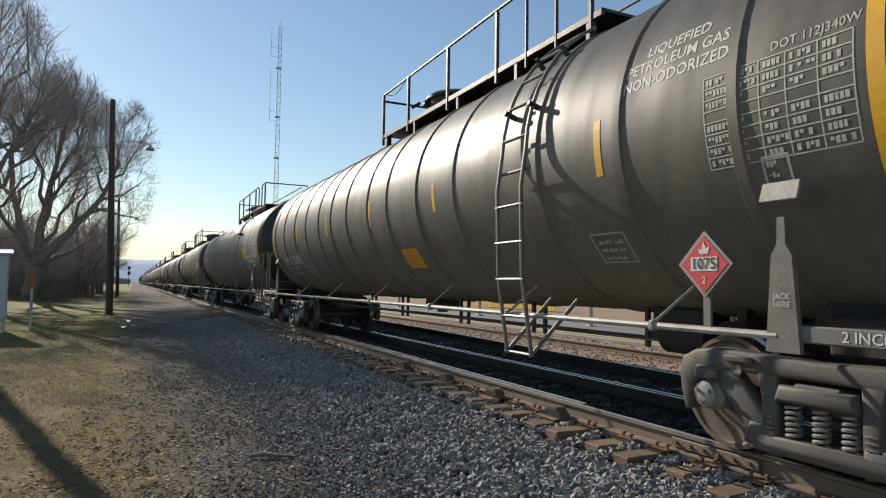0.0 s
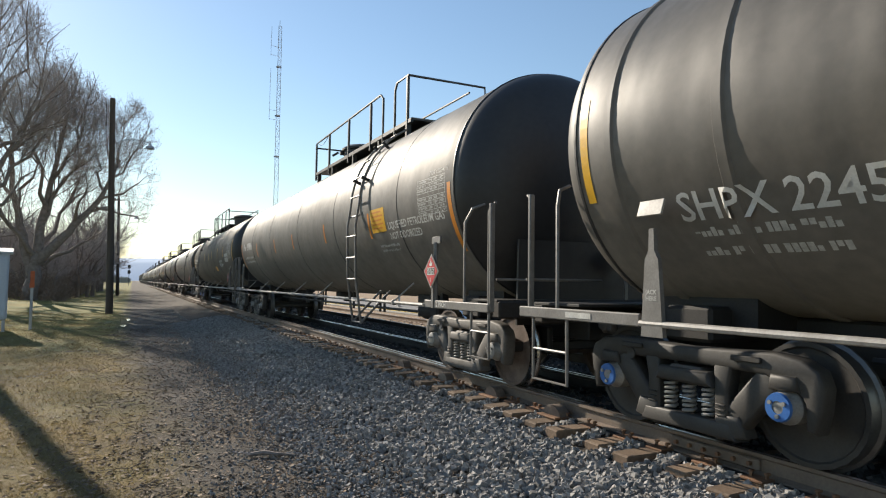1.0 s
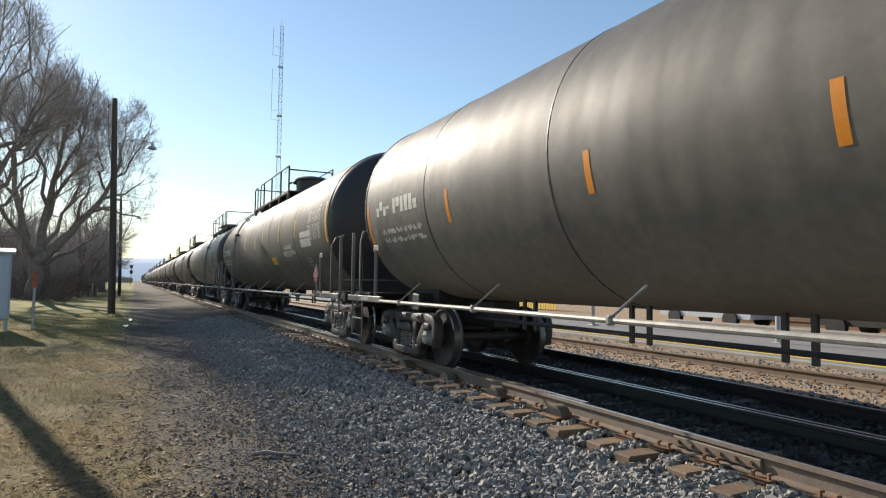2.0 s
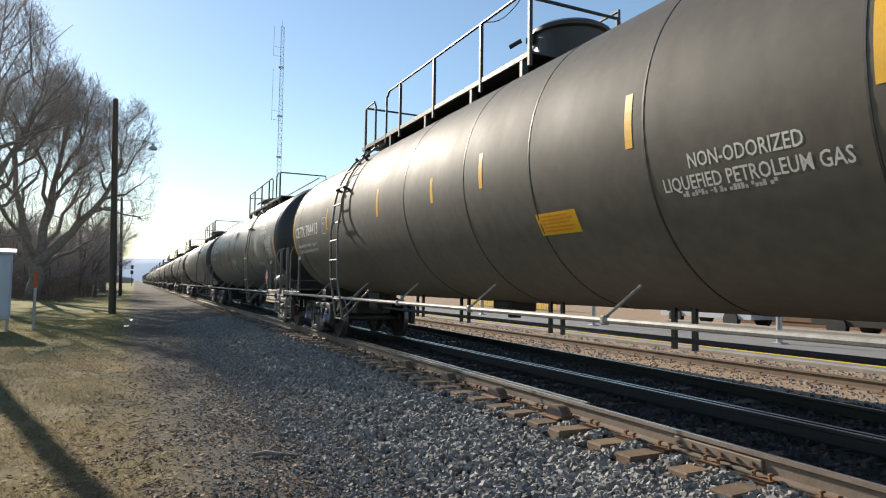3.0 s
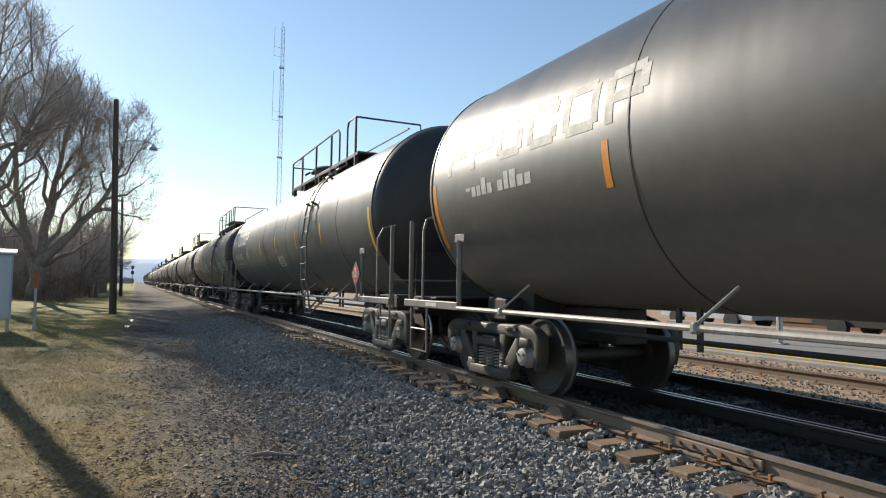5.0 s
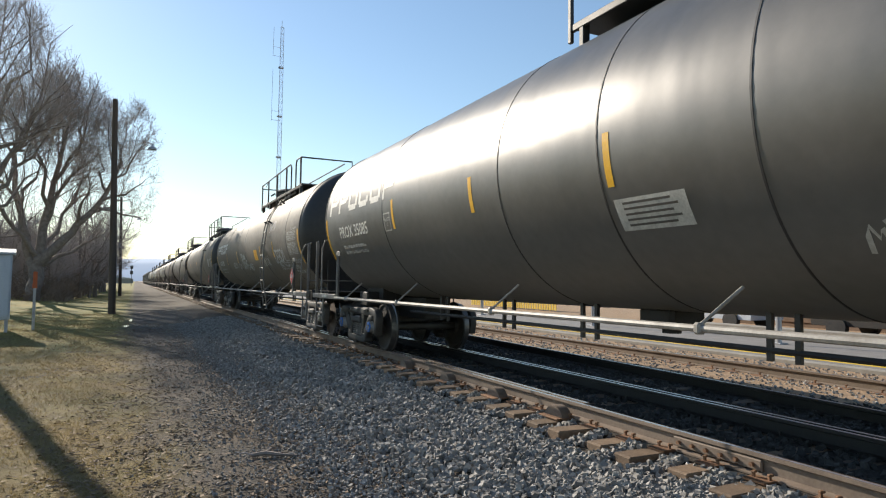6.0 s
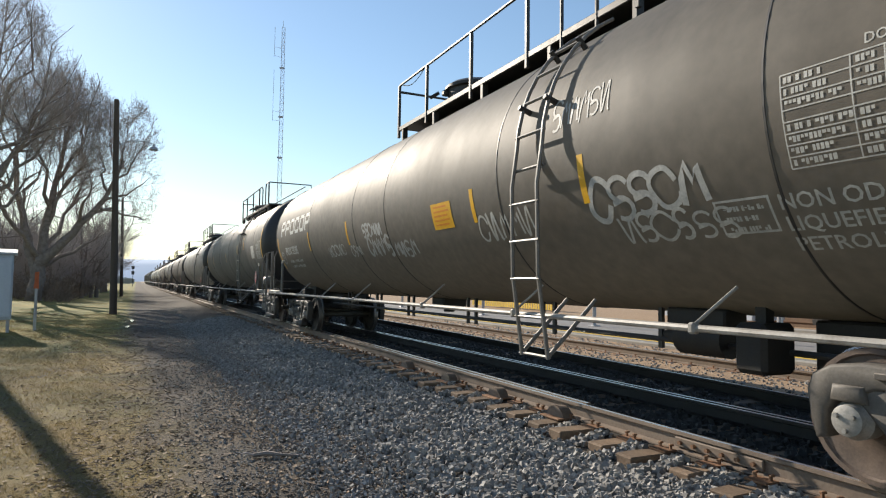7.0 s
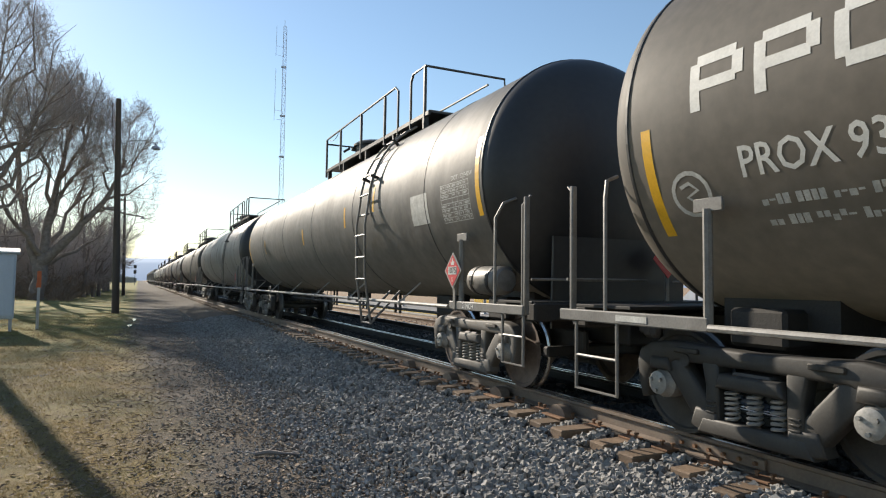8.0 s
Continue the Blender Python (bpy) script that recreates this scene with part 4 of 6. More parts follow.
def add_placard(car, y, z):
    pl = part("placard", Shape().slab([(y + a, z + b) for a, b in diamond(0.235)], -1.63, -1.62), PIPEM, car, "red diamond hazard placard reading 1075")
    part("stem", Shape().box((-1.6, y, z - 0.28), (0.02, 0.06, 0.42)), LADM, pl)
    part("red_field", Shape().slab([(y + a, z + b) for a, b in diamond(0.2)], -1.634, -1.631), RED, pl)
    part("white_strip", Shape().box((-1.636, y, z), (0.003, 0.23, 0.1)), WHITE, pl)
    part("number", TEXT_1075, None, pl, "black figures 1075", m=pose(-1.641, y, z, 0, 0, -90))
    part("class_figure", TEXT_2, None, pl, "white figure 2", m=pose(-1.638, y, z - 0.115, 0, 0, -90))
    part("flame", Shape().slab([(y - 0.035, z + 0.07), (y + 0.035, z + 0.07), (y + 0.05, z + 0.11), (y + 0.02, z + 0.1), (y + 0.005, z + 0.16), (y - 0.02, z + 0.11), (y - 0.05, z + 0.12)], -1.637, -1.635), WHITE, pl)


TEXT_1075 = text_mesh("number", "1075", 0.11, BLACKT)
TEXT_INCH = text_mesh("lettering", "2 INCH", 0.09, WHITE)
TEXT_2 = text_mesh("class_figure", "2", 0.07, WHITE)


# ---- lettering, sheets and paint on the cars ----
def angle_of(z):
    return math.degrees(math.asin(max(-1, min(1, (z - TANK_Z) / TANK_R))))


def words(car, text, along, z, size, material=None, label="white stencilled word", flush=False, squeeze=1.0, ribs=()):
    """Each word a piece of its own; flush: along is where every line begins, else the middle. ribs: raised bands that the paint crosses."""
    lines = text.split("\n")
    for i, line in enumerate(lines):
        whole = text_mesh("lettering", line, size, material or WHITE)
        pts = [(v.co.x * squeeze, v.co.z) for v in whole.vertices]
        half = max(p[0] for p in pts)
        faces = sorted((min(pts[k][0] for k in p.vertices), max(pts[k][0] for k in p.vertices), tuple(p.vertices)) for p in whole.polygons)
        groups, end = [], -1e9
        for lo, hi, f in faces:
            if lo > end + 0.22 * size * squeeze:
                groups.append([])
            groups[-1].append(f)
            end = max(end, hi)
        for g in groups:
            ids = sorted({k for f in g for k in f})
            at = {k: n for n, k in enumerate(ids)}
            me = bpy.data.meshes.new("lettering")
            me.from_pydata([(pts[k][0], pts[k][1], 0) for k in ids], [], [tuple(at[k] for k in f) for f in g])
            me.materials.append(material or WHITE)
            lay(me, (TANK_R + 0.0025, along - (half if flush else 0), angle_of(z) + math.degrees(((len(lines) - 1) / 2 - i) * size * 1.03 / TANK_R)))
            for v in me.vertices:
                if any(abs(v.co.y - y) < 0.1 for y in ribs):
                    v.co.x, v.co.z = v.co.x * 1.0145, TANK_Z + (v.co.z - TANK_Z) * 1.0145
            part("lettering", me, None, car, label)
        bpy.data.meshes.remove(whole)


def patch(car, name, polys, along, z, material, label, lift=0.003):
    return part(name, flat_mesh(name, polys, material, (TANK_R + lift, along, angle_of(z))), None, car, label)


def strip(car, along, z, h=0.5, w=0.09, material=None):
    patch(car, "reflective_strip", [rect(-w / 2, -h / 2, w / 2, h / 2)], along, z, material or YELLOW, "upright reflective strip", 0.0035)


def bars(car, along, z, width, rows=2, h=0.07, material=None):
    """Rows of worn print, each a row of short upright strokes."""
    rnd = random.Random(int(along * 100))
    for i in range(rows):
        polys, x = [], -width / 2
        while x < width / 2 - h:
            for _ in range(rnd.randint(2, 6)):
                w = h * rnd.uniform(0.45, 0.62)
                lo = rnd.choice((0, 0, 0, 0.4)) * h
                polys.append(rect(x, lo, x + w, h * rnd.choice((1, 1, 0.6))))
                x += w + h * 0.14
                if x > width / 2:
                    break
            x += h * 0.5
        tagged(patch(car, "worn_lettering", polys, along, z - i * h * 1.75, material or FAINT, ""), "row of worn unreadable lettering", "", "", "stuff")


def table(car, along, z, w=1.1, h=0.66, lift=0.003):
    lines = []
    t = 0.009
    for i in range(9):
        y = -h / 2 + h * i / 8
        lines.append(rect(-w / 2, y - t / 2, w / 2, y + t / 2))
    for x in (-w / 2, -w / 2 + w * 0.42, -w / 2 + w * 0.6, -w / 2 + w * 0.8, w / 2):
        lines.append(rect(x - t / 2, -h / 2, x + t / 2, h / 2))
    patch(car, "test_table", lines, along, z, FAINT, "white ruled inspection table", lift)
    rnd = random.Random(3)
    marks = []
    for i in range(8):
        y = -h / 2 + h * (i + 0.25) / 8
        for x0, x1 in ((0.02, 0.4), (0.45, 0.57), (0.63, 0.77), (0.83, 0.97)):
            x, stop = -w / 2 + w * x0, -w / 2 + w * (x0 + (x1 - x0) * rnd.uniform(0.6, 1))
            while x < stop and i != 4:
                c = h * rnd.uniform(0.03, 0.042)
                lo = rnd.choice((0, 0, 0.03)) * h
                marks.append(rect(x, y + lo, x + c, y + h * 0.065))
                x += c + h * (0.012 if rnd.random() < 0.85 else 0.05)
    tagged(patch(car, "table_print", marks, along, z, FAINT, "", lift), "rows of small unreadable entries", "", "", "stuff")
    words(car, "DOT 112J340W", along - w * 0.27, z + h / 2 + 0.06, 0.086, FAINT)


def frame_box(car, along, z, w=0.36, h=0.4, inner=""):
    t = 0.018
    patch(car, "stencil_box", [rect(-w / 2, -h / 2, w / 2, -h / 2 + t), rect(-w / 2, h / 2 - t, w / 2, h / 2), rect(-w / 2, -h / 2, -w / 2 + t, h / 2), rect(w / 2 - t, -h / 2, w / 2, h / 2)], along, z, FAINT, "white stencilled frame")
    if inner:
        words(car, inner, along, z, 0.078, FAINT)
    else:
        bars(car, along, z + 0.04, w * 0.7, 3, 0.04)


def notice(car, along, z, w=0.7, h=0.42, material=None):
    patch(car, "notice", [rect(-w / 2, -h / 2, w / 2, h / 2)], along, z, material or YELLOW, "yellow notice sheet with faint print" if material is None else "pale worn notice sheet with faint print", 0.0045)
    lines = [rect(-w * 0.38, h * (0.32 - 0.17 * i), w * (0.38 if i % 2 else 0.3), h * (0.32 - 0.17 * i) + h * 0.07) for i in range(5)]
    patch(car, "notice_print", lines, along, z, ORANGE if material is None else TRUCKM, "faint lines of print", 0.006)


def emblem(car, start, z, material=None, h=0.5, pitch=0.62):
    """Six broad rounded open shapes in a row."""
    t = h * 0.21
    for i in range(6):
        w = pitch * 0.84
        polys = [rect(0.06, h - t, w - 0.06, h), rect(0, 0 if i in (0, 1, 5) else 0.06, t, h - 0.06)]
        if i in (0, 1, 5):
            polys += [rect(w - t, h * 0.45, w, h - 0.06), rect(t, h * 0.35, w - 0.06, h * 0.35 + t * 0.9)]
        else:
            polys += [rect(0.06, 0, w - 0.06, t), rect(w - t, 0.06 if i != 3 else h * 0.62, w, h - 0.06)]
        if i == 3:
            polys.append(rect(w - t, 0.06, w, h * 0.36))
        polys = [[(x - 0.02 * (y / h), y) for x, y in q] for q in polys]
        patch(car, "emblem_shape", polys, start - i * pitch, z, material or WHITE, "broad white emblem shape")


def scrawl(car, along, z, w, h, seed, material=None, width=0.045, turns=7):
    """A row of bulging spray-painted loops and jags that spells nothing."""
    rnd = random.Random(seed)
    step = w / turns
    for i in range(turns):
        cx, cy = -w / 2 + step * (i + 0.5), rnd.uniform(-0.08, 0.08) * h
        rx, ry, kind = step * rnd.uniform(0.42, 0.6), h * rnd.uniform(0.4, 0.52), rnd.randrange(4)
        if kind == 0:
            pts = [(cx + rx * math.cos(a) * (1 + 0.2 * math.sin(2 * a + i)), cy + ry * math.sin(a)) for a in [0.3 + 5.7 * j / 18 for j in range(19)]]
        elif kind == 1:
            pts = [(cx - rx + 2 * rx * j / 16, cy + ry * math.cos(math.pi * 3 * j / 16)) for j in range(17)]
        elif kind == 2:
            pts = [(cx + rx * 0.8 * math.cos(a), cy + ry * (0.5 if j < 11 else -0.5) + ry * 0.55 * math.sin(a)) for j, a in enumerate([0.4 + 4.6 * q / 10 for q in range(11)] + [2.6 - 4.8 * q / 10 for q in range(11)])]
        else:
            pts = [(cx - rx * 0.7, cy - ry), (cx - rx * 0.5, cy + ry * 0.3), (cx - rx * 0.2, cy + ry), (cx + rx * 0.2, cy + ry * 0.1), (cx + rx * 0.6, cy + ry * 0.8), (cx + rx * 0.9, cy - ry * 0.9)]
        patch(car, "spray_stroke", stroke(pts, width * rnd.uniform(0.8, 1.25)), along, z, material or GRAF, "looping spray-painted stroke", 0.003 + 0.0004 * i)


# reflective strips of each car: (along, height of the middle, length)
STRIPS = (
    ((-8.07, 2.5, 1.25), (-5.72, 2.51, 0.5), (-2.3, 2.49, 0.4), (0.31, 2.5, 0.48), (3.04, 2.49, 0.42), (5.76, 2.55, 0.4), (8.68, 2.5, 0.95)),
    ((-8.66, 2.15, 0.95), (-5.49, 2.28, 0.45), (-2.63, 2.33, 0.4), (0.4, 2.32, 0.4), (2.7, 2.32, 0.4), (5.6, 2.32, 0.45), (8.68, 2.2, 0.9)),
    ((-8.62, 2.6, 0.9), (-5.66, 2.66, 0.48), (-3.66, 2.66, 0.46), (-1.14, 2.64, 0.42), (0.25, 2.58, 0.35), (2.45, 2.66, 0.48), (5.6, 2.66, 0.48), (8.72, 2.5, 1.1)),
    ((-8.57, 2.2, 0.92), (-5.18, 2.37, 0.45), (-2.85, 2.37, 0.48), (-0.38, 2.35, 0.48), (2.13, 2.4, 0.4), (5.2, 2.36, 0.42), (8.7, 2.2, 0.9)),
    ((-8.62, 2.2, 0.9), (-5.3, 2.4, 0.46), (-2.85, 2.4, 0.46), (-0.21, 2.39, 0.48), (2.3, 2.39, 0.44), (4.92, 2.4, 0.47), (8.72, 2.18, 0.9)),
    ((-8.62, 2.2, 0.9), (-5.28, 2.28, 0.46), (-3.14, 2.26, 0.42), (2.03, 2.27, 0.47), (5.08, 2.28, 0.46), (8.59, 2.1, 0.9)),
    ((-8.68, 2.6, 0.98), (-4.9, 2.75, 0.45), (-3.2, 2.57, 0.4), (0.4, 2.4, 0.4), (5.6, 2.4, 0.45), (8.68, 2.4, 0.95)),
)


def dress(cars):
    a, b, c, d, e, f, g = cars
    for car, lot in zip(cars, STRIPS):
        for y, z, h in lot:
            strip(car, y, z, h, 0.1 if abs(y) > 8 else 0.085, ORANGE if car in (b, d) else YELLOW)
    words(a, "LIQUEFIED\nPETROLEUM GAS\nNON-ODORIZED", -6.56, 3.08, 0.135)
    table(a, -7.42, 2.46, 1.06)
    frame_box(a, -5.55, 1.65, 0.46, 0.34)
    frame_box(a, -7.39, 2.05, 0.2, 0.24)
    notice(a, -1.0, 1.7, 0.6, 0.36)
    words(a, "SHPX 224541", 7.68, 1.89, 0.34, flush=True, ribs=(7.21, 6.0))
    bars(a, 7.1, 1.68, 1.15, 2, 0.08)
    bars(a, 5.6, 1.7, 0.9, 2, 0.08)
    notice(b, -5.94, 2.34, 0.66, 0.4)
    words(b, "LIQUEFIED PETROLEUM GAS\nNOT ODORIZED", -6.36, 2.13, 0.165, flush=True)
    bars(b, -6.17, 1.9, 0.8, 2, 0.042)
    table(b, -8.1, 2.5, 0.9, 0.5)
    bars(b, 7.3, 2.4, 1.9, 1, 0.24)
    bars(b, 7.3, 2.1, 1.6, 2, 0.08)
    words(c, "CBTX 784413", 7.45, 2.51, 0.37)
    bars(c, 7.5, 2.15, 1.7, 2, 0.075)
    frame_box(c, 5.83, 2.53, 0.3, 0.36, "PLATE\nC")
    words(c, "NON-ODORIZED\nLIQUEFIED PETROLEUM GAS", -4.7, 2.15, 0.155, squeeze=0.76)
    bars(c, -4.55, 1.98, 0.85, 1, 0.045)
    notice(c, -2.46, 1.92, 0.66, 0.24)
    table(c, -7.6, 2.62)
    frame_box(c, -6.6, 1.75, 0.34, 0.3)
    patch(c, "pale_patch", [rect(-0.5, -0.1, 0.5, 0.1)], -6.7, 2.25, FAINT, "painted-out pale patch")
    patch(c, "pale_patch", [rect(-0.5, -0.07, 0.5, 0.07)], -6.7, 2.45, FAINT, "painted-out pale patch")
    words(d, "LIQUEFIED\nPETROLEUM GAS\nNOT ODORIZED", -6.75, 3.02, 0.14)
    table(d, -7.65, 2.33, 1.0, 0.56)
    frame_box(d, -6.85, 1.7, 0.36, 0.32)
    rnd = random.Random(8)
    for i in range(40):
        x, top, y = rnd.gauss(0, 0.2), rnd.uniform(0.15, 0.5), 0
        pts = []
        for k in range(4):
            pts.append((x, top + y))
            x += rnd.uniform(-0.02, 0.02)
            y -= rnd.uniform(0.1, 0.26)
        patch(d, "paint_run", stroke(pts, rnd.uniform(0.008, 0.026)), -5.55, 2.5, GRAF, "white paint running down the shell", 0.003 + 0.0001 * i)
    scrawl(d, -6.0, 1.9, 1.1, 0.14, 4, FAINT, 0.018, 8)
    notice(d, 0.08, 2.11, 0.8, 0.2, FAINT)
    bars(d, 7.1, 2.36, 1.4, 1, 0.2)
    emblem(d, 8.3, 2.7, FAINT)
    emblem(e, 8.48, 2.68)
    words(e, "PROX 35085", 7.02, 2.28, 0.31)
    bars(e, 7.15, 1.98, 1.3, 2, 0.06)
    frame_box(e, 5.19, 2.3, 0.28, 0.3, "PLATE\nC")
    notice(e, -0.59, 1.91, 0.8, 0.3, FAINT)
    scrawl(e, -2.4, 1.6, 0.5, 0.22, 21, FAINT, 0.03, 3)
    emblem(f, 8.12, 2.57, None, 0.42, 0.545)
    words(f, "PROX 93205", 7.76, 2.14, 0.31, flush=True, squeeze=0.84)
    bars(f, 6.95, 1.85, 1.45, 2, 0.075)
    circle = [(0.17 * math.cos(i * 0.4), 0.17 * math.sin(i * 0.4)) for i in range(17)]
    patch(f, "stencil_ring", stroke(circle, 0.035), 8.24, 1.99, FAINT, "worn round stencil")
    patch(f, "stencil_mark", stroke([(-0.09, 0.06), (0.0, 0.09), (0.07, 0.03), (-0.04, -0.02), (0.06, -0.09)], 0.03), 8.24, 1.99, FAINT, "worn stencil inside the ring")
    notice(f, -2.25, 2.22, 0.6, 0.36)
    scrawl(f, -5.98, 2.06, 1.3, 0.4, 34, GRAF, 0.05, 5)
    scrawl(f, -6.2, 1.78, 1.2, 0.26, 35, FAINT, 0.03, 6)
    scrawl(f, -3.75, 2.0, 1.2, 0.36, 31, FAINT, 0.035, 5)
    scrawl(f, -5.25, 2.97, 0.85, 0.3, 36, GRAF, 0.022, 6)
    scrawl(f, 0.62, 2.24, 0.95, 0.22, 33, GRAF, 0.045, 6)
    scrawl(f, 0.45, 1.95, 1.15, 0.36, 37, GRAF, 0.055, 5)
    scrawl(f, 1.75, 1.92, 0.6, 0.22, 38, FAINT, 0.03, 4)
    scrawl(f, 3.0, 1.97, 1.2, 0.26, 32, FAINT, 0.03, 5)
    scrawl(f, -0.65, 1.87, 0.9, 0.26, 39, GRAF, 0.045, 4)
    table(f, -7.85, 2.34, 1.05, 0.6)
    frame_box(f, -6.87, 1.8, 0.46, 0.28)
    words(f, "NON ODORIZED\nLIQUEFIED\nPETROLEUM GAS", -7.16, 1.72, 0.16, FAINT, flush=True)
    table(g, -8.05, 2.35, 0.8, 0.5)
    patch(g, "pale_patch", [rect(-0.3, -0.22, 0.3, 0.22)], -6.89, 2.36, FAINT, "painted-out pale patch")


# ---- covered hoppers at the tail ----
def build_hopper():
    car = empty("hopper_car", "grey-brown ribbed covered hopper car", "hopper car", "cars of the train")
    m = TANK["pale"]
    s = Shape().slab([(-8.2, 1.6), (-5.6, 0.95), (5.6, 0.95), (8.2, 1.6), (8.2, 3.9), (7.9, 4.2), (-7.9, 4.2), (-8.2, 3.9)], -1.5, 1.5)
    part("body", s, TANK["beige"], car)
    for i in range(15):
        part("side_rib", Shape().box((-1.53, -7.7 + 1.1 * i, 2.6), (0.06, 0.1, 2.3)), m, car)
    part("roof", Shape().box((0, 0, 4.25), (2.6, 16.2, 0.1), 0.03), m, car)
    part("running_board", Shape().box((0, 0, 4.36), (0.6, 16.4, 0.05)), RAILM, car)
    for g in (-1, 1):
        part("end_sill", Shape().box((0, g * 8.3, 0.9), (2.8, 1.5, 0.3), 0.02), UNDER, car)
        part("coupler", Shape().box((0, g * 9.3, 0.86), (0.3, 1.3, 0.3), 0.05), TRUCKM, car)
        add_truck(car, g * 7.4, False)
    return car


# ---- trees ----
def grow(seed, height, spread, levels=6, trunk_r=0.32, lean=(0, 0), fork=0.28, thin=1.0, min_len=0.45, sprays=5):
    """A bare broadleaf tree: (limbs, twigs) as shapes."""
    rnd = random.Random(seed)
    limbs, twigs = Shape(), Shape()

    def branch(p, d, length, r, level):
        n = 4 if level < 3 else 3 if level < levels - 1 else 2
        pts, rs = [p], [r]
        q, dd = p.copy(), d.copy()
        bend = 0.1 + 0.03 * level
        for i in range(n):
            dd = (dd + Vector((rnd.gauss(0, bend), rnd.gauss(0, bend), rnd.gauss(0.07, bend * 0.6)))).normalized()
            q = q + dd * (length / n)
            pts.append(q.copy())
            rs.append(max(0.008, r * (1 - 0.42 * (i + 1) / n)))
        if r > 0.035:
            limbs.path(pts, rs, 6 if r > 0.12 else 4)
        else:
            twigs.path(pts, rs, 3)
        if level >= levels or length < min_len:
            for _ in range(sprays):
                o = pts[0].lerp(pts[-1], rnd.uniform(0.2, 1.0))
                t = (dd + Vector((rnd.gauss(0, 0.9), rnd.gauss(0, 0.9), rnd.gauss(0.1, 0.7)))).normalized()
                twigs.path([o, o + t * rnd.uniform(0.3, 0.9)], [0.006, 0.004], 3)
            return
        kids = rnd.choice((3, 4, 4, 5)) if level else rnd.choice((4, 5))
        for k in range(kids):
            at = 1.0 if k == 0 else rnd.uniform(0.3 if level else 0.6, 1.0)
            i = min(n - 1, int(at * n))
            o = pts[i].lerp(pts[i + 1], at * n - i) if at < 1 else pts[-1]
            side = Vector((rnd.gauss(0, 1), rnd.gauss(0, 1), rnd.gauss(0.1, 0.5)))
            side = (side - dd * side.dot(dd)).normalized()
            ang = radians(rnd.uniform(6, 18)) if k == 0 else radians(rnd.uniform(30, 66))
            nd = (dd * math.cos(ang) + side * math.sin(ang) * spread + Vector((0, 0, 0.1))).normalized()
            nr = r * (0.62 if k == 0 else rnd.uniform(0.36, 0.56)) * thin
            branch(o, nd, length * (rnd.uniform(0.74, 0.86) if k == 0 else rnd.uniform(0.55, 0.78)), nr, level + 1)

    branch(Vector((0, 0, -0.3)), Vector((lean[0], lean[1], 1)).normalized(), height * fork, trunk_r, 0)
    return limbs, twigs


